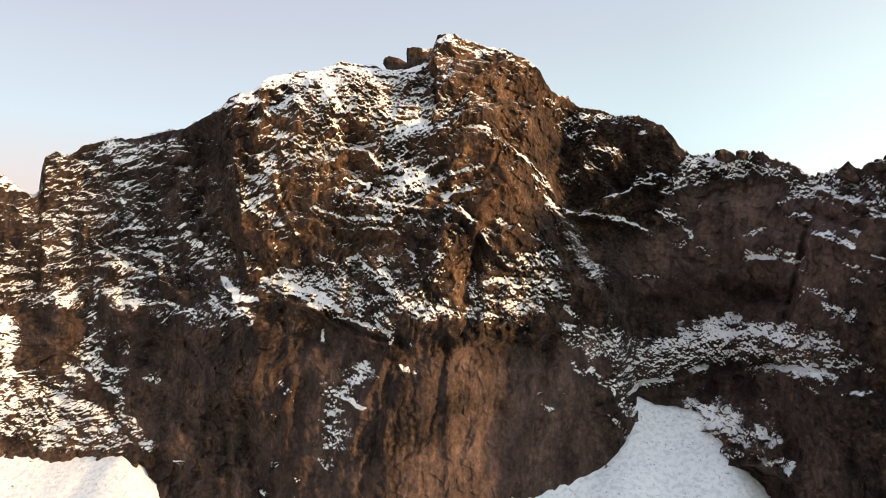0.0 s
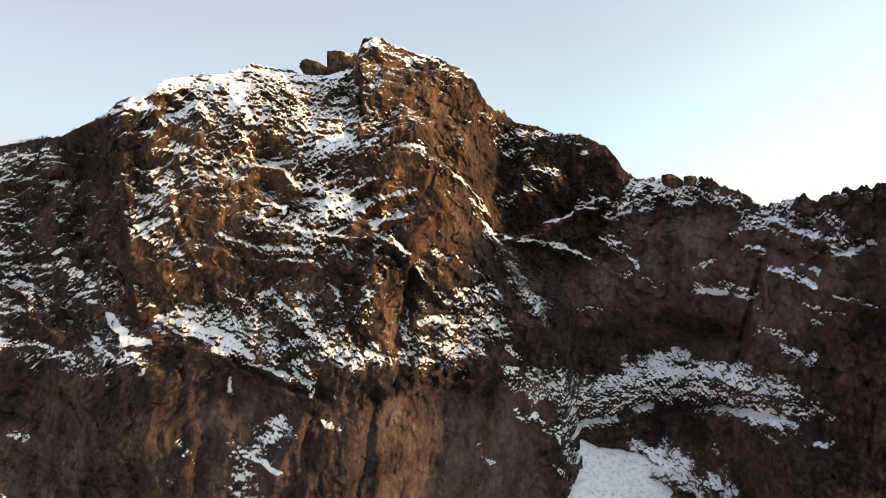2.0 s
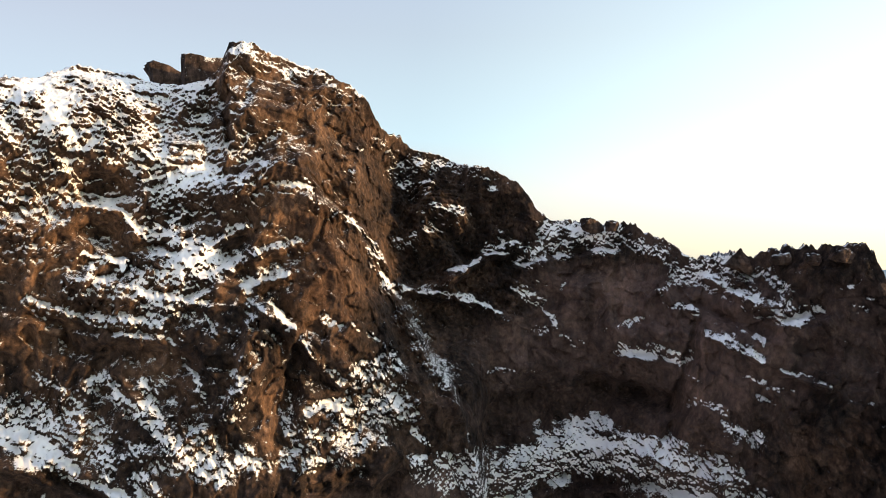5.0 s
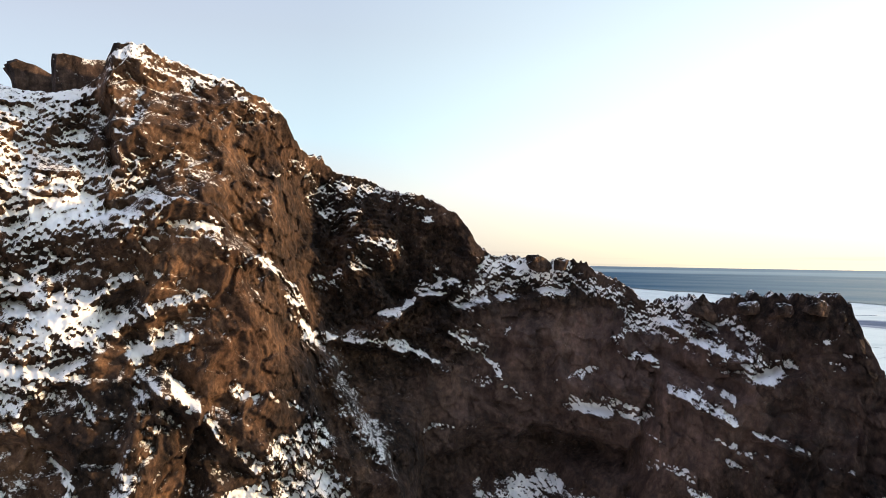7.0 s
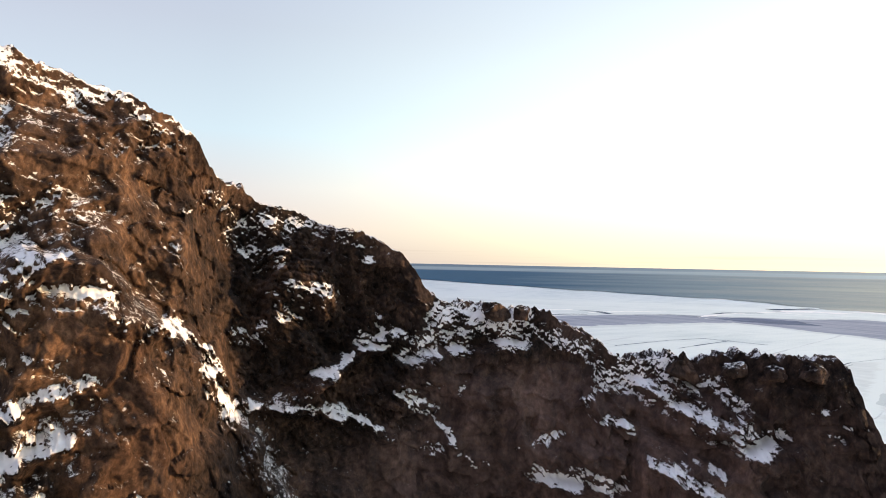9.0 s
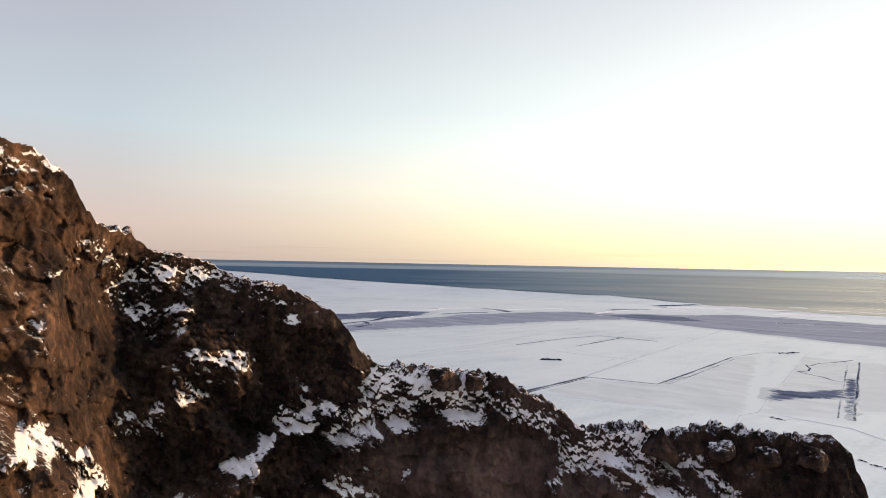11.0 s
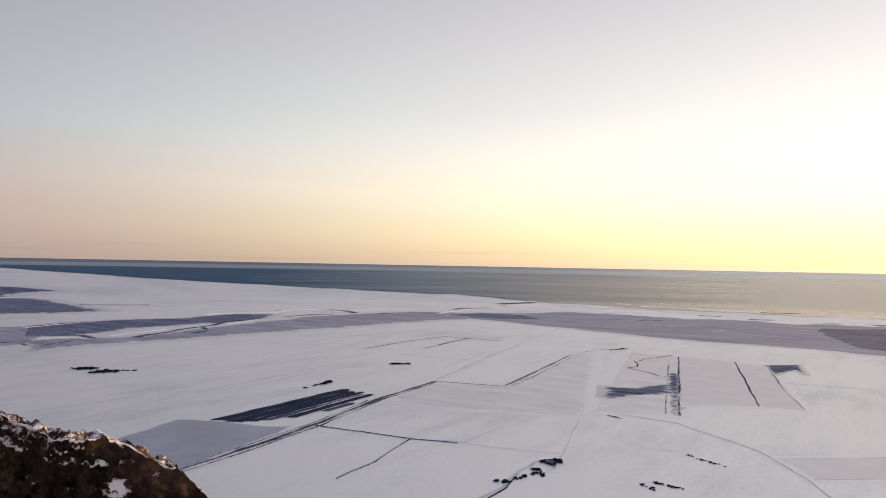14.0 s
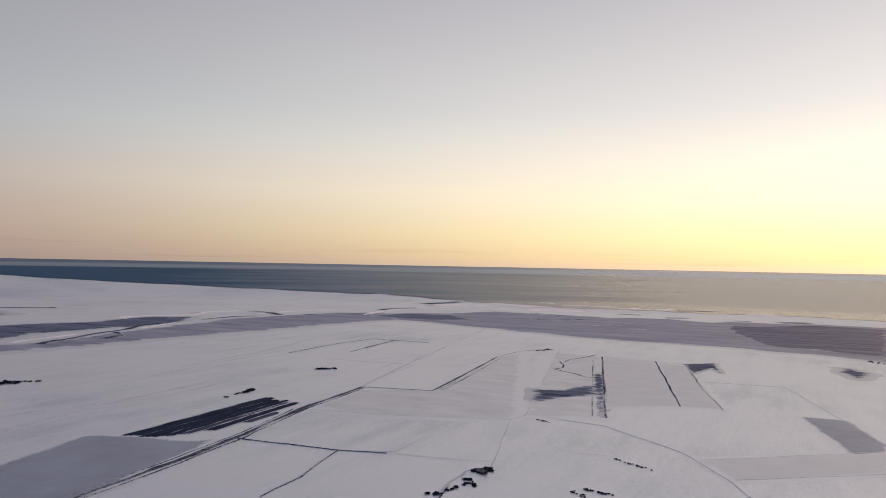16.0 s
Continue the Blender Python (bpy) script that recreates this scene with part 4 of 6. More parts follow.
tuff(4.0, .5, 4.9, 129.8, 5.2, 122.5)
tuff(2.3, .4, -1.4, 121.4, -2.1, 116.1)
tuff(3.2, .3, 2.6, 149.9, 6.5, 143.4)
tuff(1.6, .4, -6.5, 126.1, -6.1, 124.8)
tuff(5.1, .5, 2.9, 126.1, 4.0, 121.3, 4.5, 117.4)
tuff(2.8, .4, 2.9, 115.2, 2.1, 110.2, 1.1, 105.3)
tuff(2.5, .25, -3.0, 115.4, -3.5, 112.7, -4.0, 110.4)
tuff(2.9, .3, -11.7, 125.7, -11.4, 124.5)
tuff(5.0, .3, 6.8, 149.6, 8.4, 144.9)
tuff(6.7, .35, 3.0, 129.4, 5.4, 122.7, 6.6, 118.0)
tuff(4.1, .35, 2.1, 109.3, 1.1, 103.9)
tuff(5.6, .3, -7.8, 80.8, -1.0, 84.4, 4.6, 94.9, 9.1, 96.6)
tuff(4.1, .3, -14.3, 126.7, -12.6, 118.6, -13.6, 114.7)
tuff(4.1, .25, -19.1, 93.0, -19.4, 85.0)
tuff(3.9, .3, -31.3, 91.8, -32.8, 93.8)
tuff(4.5, .25, 24.0, 119.5, 26.2, 117.5)
tuff(3.5, .2, 35.9, 122.2, 40.8, 125.5)


def along(az, z, hs, zs, pad):
    """For each leg of a line on the face: the places near it, and their distance from it in metres."""
    k = radians(1) * 105
    for a0, z0, a1, z1 in zip(hs[:-1], zs[:-1], hs[1:], zs[1:]):
        near = (az > min(a0, a1) - pad / k) & (az < max(a0, a1) + pad / k) & (z > min(z0, z1) - pad) & (z < max(z0, z1) + pad)
        if near.any():
            px, pz, dx, dz = (az[near] - a0) * k, z[near] - z0, (a1 - a0) * k, z1 - z0
            q = np.clip((px * dx + pz * dz) / (dx * dx + dz * dz + 1e-9), 0, 1)
            yield near, np.hypot(px - q * dx, pz - q * dz)


def drift_cover(az, z, wobble):
    """Cover of the drifts at each heading and height, and how far each place lies in a firm, thick drift."""
    total, firm = np.zeros_like(az), np.zeros_like(az)
    s = az * radians(1) * 105
    az = az + 0.30 * fbm(s / 1.9, z / 1.9, s * 0 + 4, 3, 73, 0.6)
    z = z + 0.45 * fbm(s / 1.7, z / 1.7, s * 0 + 9, 3, 74, 0.6)
    torn = fbm(s / 1.3, z / 1.0, s * 0 + 1, 3, 75, 0.65)
    for width, cover, hs, zs in DRIFTS:
        thin = 1 / (0.6 + 0.5 * width)
        for near, d in along(az, z, hs, zs, width * 2 + 1):
            d = np.abs(d / (width * 0.5) + (0.45 + 0.35 / (1 + width)) * wobble[near])
            whole = np.clip(0.92 + 0.3 * wobble[near] + 0.75 * thin * torn[near], 0.15, 1.12)
            total[near] = np.maximum(total[near], cover * (1 - smooth(0.45, 1.65, d)) * whole)
            if cover >= 0.95:
                firm[near] = np.maximum(firm[near], (1 - smooth(0.5, 1.1, d)) * smooth(0.4, 0.9, whole))
    return total, firm


def spur_push(az, z, wobble):
    total = np.zeros_like(az)
    for width, out, hs, zs in SPURS:
        best = np.zeros_like(az)
        for near, d in along(az, z, hs, zs, width * 2.2 + 1):
            d = np.abs(d / (width * 0.6) + 0.35 * wobble[near])
            best[near] = np.maximum(best[near], np.maximum(1 - d / 1.6, 0) ** 1.3 if out > 0 else np.exp(-d * d))
        total += out * best
    return total


def step_back(az, z, wobble):
    """Extra distance of the face beside the sharp edges: further off on the left of a line, nearer on its right."""
    total, k = np.zeros_like(az), radians(1) * 105
    for back, reach, hs, zs in STEPS:
        best, push = np.full_like(az, 1e9), np.zeros_like(az)
        for i, (a0, z0, a1, z1) in enumerate(zip(hs[:-1], zs[:-1], hs[1:], zs[1:])):
            near = (az > min(a0, a1) - reach / k) & (az < max(a0, a1) + reach / k) & (z > min(z0, z1) - reach) & (z < max(z0, z1) + reach)
            if not near.any():
                continue
            px, pz, dx, dz = (az[near] - a0) * k, z[near] - z0, (a1 - a0) * k, z1 - z0
            long = math.hypot(dx, dz)
            q = (px * dx + pz * dz) / long
            over = np.maximum(np.maximum(-q if i == 0 else 0, q - long if i == len(hs) - 2 else 0), 0)
            side = (dx * pz - dz * px) / long + 0.5 * wobble[near]
            q = np.clip(q, 0, long) / long
            d = np.hypot(px - q * dx, pz - q * dz)
            value = back * (smooth(-0.45, 0.45, side) - 0.5) * np.clip(1 - d / reach, 0, 1) * (1 - smooth(0, 3, over))
            closer = d < best[near]
            best[near] = np.where(closer, d, best[near])
            push[near] = np.where(closer, value, push[near])
        total += push
    return total


def slab_all(slab, rb):
    return np.concatenate([slab, np.zeros_like(rb)], 1)


def cliff_arrays(step_az, rows, back_rows):
    az = np.arange(-46, 60.001, step_az)
    heads = sorted(RIBS)
    table = spline(heads, [RIBS[h] for h in heads], az)                 # columns: levels
    ch = sorted(CREST)
    top = np.interp(az, ch, [CREST[h] for h in ch])
    top = top + (0.30 + 0.25 * smooth(22, 24, az)) * fbm(az * 1.3, az * 0 + 3.3, az * 0, 5, 11, 0.7)
    top = top + (0.10 + 0.14 * smooth(22, 24, az)) * vnoise(az * 4.5, az * 0, az * 0, 13)
    v = np.linspace(0, 1, rows)
    low = np.array([top[max(0, i - 40):i + 41].min() for i in range(len(top))])
    low = np.convolve(np.pad(low, 20, "edge"), np.ones(41) / 41, "valid")
    sill = np.minimum(114, 56 + 0.6 * (low - 56))[:, None]              # even rows up to here, then drawn out to the crest
    z = np.where(v[None] < 0.62, 56 + (sill - 56) * v[None] / 0.62, sill + (top[:, None] - sill) * (v[None] - 0.62) / 0.38)
    z[:, -1] = top
    lev = np.clip(z, LEVELS[0], LEVELS[-1])
    r = np.empty_like(z)
    for i in range(len(az)):
        r[i] = spline(LEVELS, table[i], lev[i])
    a2 = np.repeat(az[:, None], rows, 1)
    sx, sz = np.sin(np.radians(a2)), np.cos(np.radians(a2))
    x, y = HUB[0] + r * sx, HUB[1] + r * sz
    # crags: buttresses, ledges that dip to the right, blocks
    s = a2 * radians(1) * 105
    wx, wz = 1.6 * fbm(s / 6, z / 6, x * 0, 3, 15), 1.2 * fbm(s / 6, z / 6, x * 0 + 5, 3, 16)
    big = ridged((s + wx) / 15, (z + wz) / 24, y / 60, 2, 21)
    mid = ridged((s + wx) / 5.2, (z + wz) / 7.0, y / 60, 3, 31)
    sway = 3.5 * fbm(s / 22, z / 18, x * 0 + 8, 2, 17)
    dip = np.where(s < -27, -5.4 - 0.5 * (s + 27), 0.2 * s)              # ledges fall to the east, on the flank to the west
    layer = (z + dip + 1.5 * wz + sway) / 2.6
    tooth = layer - np.floor(layer)
    tread = np.where(tooth < 0.78, tooth / 0.78, (1 - tooth) / 0.22) - 0.5
    fine_layer = (z + 0.30 * s + 1.4 * wx + 1.3 * sway) / 0.95
    tooth = fine_layer - np.floor(fine_layer)
    tread2 = np.where(tooth < 0.72, tooth / 0.72, (1 - tooth) / 0.28) - 0.5
    patchy = smooth(-0.5, 0.6, fbm(s / 8, z / 5, x * 0, 2, 43))
    block = cells((s + wx) / 2.6, y / 2.6, (z + dip) / 2.0, 51)
    chip = cells((s + 0.4 * wx) / 0.85, y / 0.85, (z + dip + 0.3 * wz) / 0.75, 61)
    crag = ridged((s + 1.5 * wx) / 2.3, (z + 1.5 * wz) / 3.3, y / 9, 3, 57)
    chip = chip * (0.35 + 1.1 * smooth(-0.4, 0.5, fbm(s / 5, z / 4, x * 0 + 2, 3, 63))) * (1 - 0.55 * smooth(-11, -18, a2))
    flake = cells((s + 0.3 * wx) / 0.42, y / 0.42, (z + 1.4 * dip) / 0.38, 67) * (1 - 0.6 * smooth(-11, -18, a2))
    slab = smooth(101, 95, z + 2 * wz) * smooth(-20, -14, a2) * smooth(18, 14, a2)      # smoother tuff at the foot
    flute = fbm(s / 1.7, z / 14, x * 0, 3, 45)
    wall = smooth(13, 18, a2)
    rough = (1 - 0.62 * slab) * (1 - 0.1 * wall)
    wob = fbm(s / 2.6, z / 1.9, x / 30, 4, 61, 0.6)
    cover, firm = drift_cover(a2, z, 1.3 * wob)
    nose = np.exp(-(((a2 - 6.5) / 4.5) ** 2 + ((z - 119) / 15) ** 2))
    knob = smooth(10.5, 12, a2) * smooth(24, 20, a2) * smooth(112, 120, z)
    broken = 0.2 + 0.8 * smooth(0.1, 0.5, cover + 0.5 * knob + 0.1 * smooth(13, -2, a2) * smooth(100, 112, z))                   # snow lies where the rock is broken up
    hold = smooth(0, 3.5, top[:, None] - z) * 0.85 + 0.15
    push = rough * (0.9 * (big - 0.35) + 1.25 * (mid - 0.5) + 0.55 * block + 0.36 * (crag - 0.4) + broken * (patchy * (1 - 0.85 * smooth(-11, -18, a2)) * (0.30 * tread + 0.12 * tread2) + 0.52 * chip + 0.36 * flake)) + (slab * 0.3 + 0.45 * smooth(-13, -19, a2) * (1 - slab)) * flute
    push = hold * (push + (1.25 + 0.5 * wall) * spur_push(a2, z, wob))
    push = push * (1 - 0.55 * firm) - 0.10 * firm
    hollow = np.clip(0.35 * (0.4 - mid) - 0.30 * block - 0.34 * chip - 0.2 * flake - 0.12 * tread2 * (1 - smooth(-17, -22, a2)), -0.6, 0.6)
    west = smooth(-11, -18, a2)
    hollow = hollow * (1 - 0.6 * west) - 0.35 * west * flute
    r = r - push + hold * step_back(a2, z, wob)
    # back of the mountain: a broken cap, then a long fall to the plain
    u = np.linspace(0, 1, back_rows + 1)[1:]
    run = 4.5 * np.minimum(u / 0.35, 1) + np.clip(u - 0.35, 0, 1) / 0.65 * np.maximum(top[:, None] - 0, 4) * 0.9
    fall = 0.8 * np.minimum(u / 0.35, 1) ** 3 + np.clip(u - 0.35, 0, 1) / 0.65 * (top[:, None] + 4)
    rb = r[:, -1:] + run
    zb = top[:, None] - fall
    ab = np.repeat(az[:, None], back_rows, 1)
    xb, yb = HUB[0] + rb * np.sin(np.radians(ab)), HUB[1] + rb * np.cos(np.radians(ab))
    zb = zb + smooth(0, 0.1, u)[None] * (0.5 * fbm(xb / 3, yb / 3, zb / 3, 3, 71) + 0.35 * cells(xb / 0.9, yb / 0.9, zb / 0.9, 77))
    r, z, a2 = np.concatenate([r, rb], 1), np.concatenate([z, zb], 1), np.concatenate([a2, ab], 1)
    cover = np.concatenate([cover, np.full_like(rb, 0.3)], 1)
    x, y = HUB[0] + r * np.sin(np.radians(a2)), HUB[1] + r * np.cos(np.radians(a2))
    # steepness
    pu = np.stack([np.gradient(q, axis=0) for q in (x, y, z)], -1)
    pv = np.stack([np.gradient(q, axis=1) for q in (x, y, z)], -1)
    n = np.cross(pv, pu)
    n /= np.linalg.norm(n, axis=-1, keepdims=True) + 1e-9
    n *= np.sign((n[..., 0] * -np.sin(np.radians(a2)) + n[..., 1] * -np.cos(np.radians(a2))).mean() + 1e-9)
    dust = 0.42 * smooth(13, -2, a2) * smooth(96, 108, z) * (1 - 0.9 * slab_all(slab, rb)) + 0.10 * smooth(-17, -22, a2) + 0.12 + 0.12 * smooth(108, 118, z) * smooth(24, 19, a2) + 0.5 * smooth(122, 132, z) * smooth(4, -1, a2) * smooth(-21, -17, a2)
    dust = np.clip((0.5 + 0.3 * smooth(11, 5, a2) * smooth(102, 110, z)) * dust, 0, 1)
    hollow = np.concatenate([hollow, np.zeros_like(rb)], 1)
    up = np.clip(n[..., 2], -0.5, 0.66)
    lying = np.clip(np.maximum(0.8 * dust, cover), 0, 1)
    snow = 0.78 * cover + 0.1 * dust - 0.08 + (1.65 * up - 0.36) * (0.14 + 0.86 * lying) + 0.4 * hollow * smooth(0.05, 0.5, lying)
    snow = np.where(snow > 0.85, 0.85 + 0.30 * (snow - 0.85), snow) + 0.30 * slab_all(firm, rb)
    snow = snow - 0.14 * (1 - smooth(0.0, 0.35, np.maximum(cover, dust)))
    ochre = 0.12 + 0.42 * np.exp(-(((a2 - 5) / 4.0) ** 2 + ((z - 124) / 9) ** 2)) + 0.25 * np.exp(-(((a2 - 6) / 8) ** 2 + ((z - 146) / 8) ** 2))
    ochre += 0.25 * np.exp(-(((a2 - 3) / 13) ** 2 + ((z - 88) / 11) ** 2)) + 0.45 * np.exp(-(((a2 + 12) / 8) ** 2 + ((z - 122) / 14) ** 2))
    # paler tuff on the upper buttress, partly sunlight put into the rock colour
    ochre += 0.2 * smooth(120, 130, z) * smooth(10, 4, a2) * smooth(-21, -15, a2)
    ochre -= 0.12 * slab_all(nose, rb)
    ochre -= 0.18 * smooth(-4, -9, a2) * smooth(104, 98, z) + (0.42 + 0.6 * smooth(-5, 0, a2)) * slab_all(slab, rb)
    # light and shade put into wall colour: paler ash below, darker along the ridge
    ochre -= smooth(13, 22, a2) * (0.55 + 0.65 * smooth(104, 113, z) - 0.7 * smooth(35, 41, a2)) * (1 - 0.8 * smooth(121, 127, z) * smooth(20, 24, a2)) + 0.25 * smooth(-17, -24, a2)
    knob = smooth(10.5, 12, a2) * smooth(24, 20, a2) * smooth(112, 120, z)
    ochre = ochre * (1 - knob) + 0.06 * knob
    for width, amount, hs, zs in TUFFS:
        best = np.zeros_like(a2)
        for near, d in along(a2, z, hs, zs, width + 1):
            best[near] = np.maximum(best[near], 1 - smooth(0.3, 1.0, d / (width * 0.6)))
        ochre += amount * best
    return az, x, y, z, snow, ochre


def sheet(name, x, y, z, mat, extra=None, parent=None):
    """One mesh from a grid of places, with further values at its corners."""
    n, m = x.shape
    idx = np.arange(n * m).reshape(n, m)
    quads = np.stack([idx[:-1, :-1], idx[1:, :-1], idx[1:, 1:], idx[:-1, 1:]], -1).reshape(-1, 4)
    me = bpy.data.meshes.new(name)
    me.vertices.add(n * m)
    me.vertices.foreach_set("co", np.stack([x, y, z], -1).astype(np.float32).ravel())
    me.loops.add(quads.size)
    me.loops.foreach_set("vertex_index", quads.astype(np.int32).ravel())
    me.polygons.add(len(quads))
    me.polygons.foreach_set("loop_start", np.arange(0, quads.size, 4, dtype=np.int32))
    me.update(calc_edges=True)
    for key, values in (extra or {}).items():
        me.attributes.new(key, "FLOAT", "POINT").data.foreach_set("value", values.astype(np.float32).ravel())
    me.materials.append(mat)
    me.polygons.foreach_set("use_smooth", np.ones(len(quads), bool))
    ob = new(name, me)
    ob.parent = parent
    return ob


AZ, CX, CY, CZ, SNOW, OCHRE = cliff_arrays(0.075, 620, 36)


def cliff(name, a0, a1, label):
    i, j = np.searchsorted(AZ, a0), min(np.searchsorted(AZ, a1) + 1, len(AZ))
    ob = sheet(name, CX[i:j], CY[i:j], CZ[i:j], ROCK, {"snow": SNOW[i:j], "ochre": OCHRE[i:j]})
    return tagged(ob, label, "cliff", kind="structure")


cliff("cliff_flank", -46, -21.5, "grey basalt mountain flank heavily dusted with wind-blown snow")
cliff("cliff_buttress", -21.5, 13.5, "brown tuff buttress and summit with snow lying on its ledges")
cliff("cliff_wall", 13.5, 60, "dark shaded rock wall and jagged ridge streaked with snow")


def boulder(name, label, x, y, z, size, turn=(0, 0, 0), seed=1, snowy=0.3, planes=16, warm=0.0, peaked=False, rough=0.11):
    """An angular rock: a ball cut back by many planes, with a rough skin; its middle at x, y, z."""
    rng = random.Random(seed)
    cuts = []
    for axis in range(3):
        for side in (-1, 1):
            v = Vector((rng.uniform(-0.35, 0.35), rng.uniform(-0.35, 0.35), rng.uniform(-0.35, 0.35)))
            v[axis] = side
            cuts.append((v.normalized(), rng.uniform(0.62, 0.9)))
    if peaked:
        cuts = [(Vector((math.cos(k * 1.4 + seed), math.sin(k * 1.4 + seed), rng.uniform(0.5, 0.75))).normalized(), rng.uniform(0.36, 0.5)) for k in range(5)]
    for _ in range(planes):
        v = Vector((rng.gauss(0, 1), rng.gauss(0, 1), rng.gauss(0, 1))).normalized()
        cuts.append((v, rng.uniform(0.8, 1.05)))
    bm = bmesh.new()
    bmesh.ops.create_icosphere(bm, subdivisions=5, radius=1)
    rot = Euler([radians(q) for q in turn]).to_matrix()
    for v in bm.verts:
        d = v.co.normalized()
        reach = min([1.5] + [h / max(d.dot(n), 0.05) for n, h in cuts])
        p = d * reach
        p = Vector((p.x * size[0], p.y * size[1], p.z * size[2])) * 0.5
        p += d * rough * min(size) * noise.fractal(p * 1.1 + Vector((seed, 0, 0)), 0.7, 2.2, 6)
        v.co = rot @ p
    bm.normal_update()
    me = bpy.data.meshes.new(name)
    bm.to_mesh(me)
    up = [v.normal.z for v in bm.verts]
    bm.free()
    me.attributes.new("snow", "FLOAT", "POINT").data.foreach_set("value", [snowy + 0.7 * (u - 0.55) for u in up])
    me.attributes.new("ochre", "FLOAT", "POINT").data.foreach_set("value", [warm] * len(up))
    me.materials.append(ROCK)
    ob = new(name, me)
    ob.location = (x, y, z)
    return tagged(ob, label, "boulder")


def slab_rock(label, x, y, z, depth, turn, seed, snowy, profile):
    """A tilted block with a given side view (corners in x and z), its faces broken up."""
    pts = [Vector((0.85 * a, 0, 0.85 * b)) for a, b in zip(profile[::2], profile[1::2])]
    bm = bmesh.new()
    rng = random.Random(seed)
    rings = []
    for k in range(7):
        v = k / 6 - 0.5
        shrink = 1 - 0.9 * max(0, abs(v) - 0.32)
        rings.append([bm.verts.new((p.x * shrink + rng.uniform(-0.15, 0.15), depth * v, p.z * shrink + rng.uniform(-0.12, 0.12))) for p in pts])
    for a, b in zip(rings[:-1], rings[1:]):
        for q in range(len(pts)):
            bm.faces.new((a[q - 1], a[q], b[q], b[q - 1]))
    bm.faces.new(rings[0][::-1])
    bm.faces.new(rings[-1])
    bmesh.ops.recalc_face_normals(bm, faces=bm.faces)
    bmesh.ops.triangulate(bm, faces=bm.faces)
    bmesh.ops.subdivide_edges(bm, edges=bm.edges, cuts=5, use_grid_fill=True)
    bm.normal_update()
    for v in bm.verts:
        v.co += v.normal * 0.12 * noise.fractal(v.co * 0.8 + Vector((seed, 0, 0)), 0.7, 2.2, 5)
    bm.normal_update()
    me = bpy.data.meshes.new("rock_slab")
    bm.to_mesh(me)
    up = [v.normal.z for v in bm.verts]
    bm.free()
    me.attributes.new("snow", "FLOAT", "POINT").data.foreach_set("value", [snowy + 0.7 * (u - 0.55) for u in up])
    me.attributes.new("ochre", "FLOAT", "POINT").data.foreach_set("value", [-0.1] * len(up))
    me.materials.append(ROCK)
    ob = new("rock_slab", me)
    ob.matrix_basis = pose(x, y, z, 0, 0, turn)
    return tagged(ob, label, "boulder")


slab_rock("dark pointed rock slab leaning out over the snow", -10.9, 149.6, 153.6, 5.0, 6, 4, -0.3, (-3.6, 1.55, -2.4, 2.3, 0.3, 1.7, 3.1, 0.35, 3.9, -1.0, 1.6, -4.8, -1.9, -4.8, -2.8, 0.2))
slab_rock("grey flat-topped rock block dusted with snow", -5.0, 141.8, 153.2, 6.0, 0, 9, 0.42, (-3.9, 1.8, -2.9, 2.1, 0.5, 1.7, 4.2, 2.0, 4.4, -4.8, -3.7, -4.8))
boulder("rock_pinnacle", "small dark pointed rock pinnacle on the ridge", 61.9, 104.7, 126.2, (3.9, 3.4, 3.3), (0, 0, 30), 12, -0.2, 4, peaked=True)
boulder("boulder", "dark craggy knob standing on the snowy ridge", 49.9, 121.9, 130.9, (4.2, 2.8, 2.4), (8, 10, 20), 17, 0.1, 26)
boulder("boulder", "small dark rock standing on the snowy ridge", 52.3, 119.9, 130.8, (2.8, 2.2, 1.9), (10, -8, 50), 19, 0.1, 26)
boulder("boulder", "dark block on the end of the ridge", 65.4, 92.6, 126.5, (3.6, 3.0, 2.2), (0, 12, 10), 23, 0.1, 26)
boulder("boulder", "low dark hump along the ridge top", 64.7, 95.9, 126.1, (2.6, 2.4, 1.8), (10, 0, 70), 29, 0.1, 26)
boulder("boulder", "low dark hump beside a snow patch", 63.3, 99.4, 126.0, (3.4, 2.6, 1.7), (0, -10, 15), 31, 0.2, 26)


# ---- snow slopes at the foot ----
# where the snow cone meets the rock: heading, height, metres into the rock; the gully feeds it from behind the buttress
FOOT = ((5, 72.8, 1), (6.9, 73.4, 1), (9.4, 73.8, 1), (12, 75.2, 1), (14.7, 76.9, 1), (17.2, 79.2, 1.5), (18.3, 83.5, 2.5), (18.9, 87.2, 1), (20.2, 86.4, 1), (22, 86.3, 1), (24, 86.3, 1), (25.4, 85.8, 1), (25.6, 81.5, 1), (26.6, 78.2, 1), (28, 75.8, 1), (29.2, 74, 1), (33, 71.5, 1))
# the slope against the western flank
WEST_FOOT = ((-46, 74, 2), (-40, 72.5, 2), (-36.6, 71.8, 1), (-34.6, 71.9, 1), (-31.9, 72.4, 1), (-30, 72.4, 1), (-28.2, 73.6, 1), (-27, 71.3, 1), (-24.8, 66.8, 1), (-22, 61.5, 1))


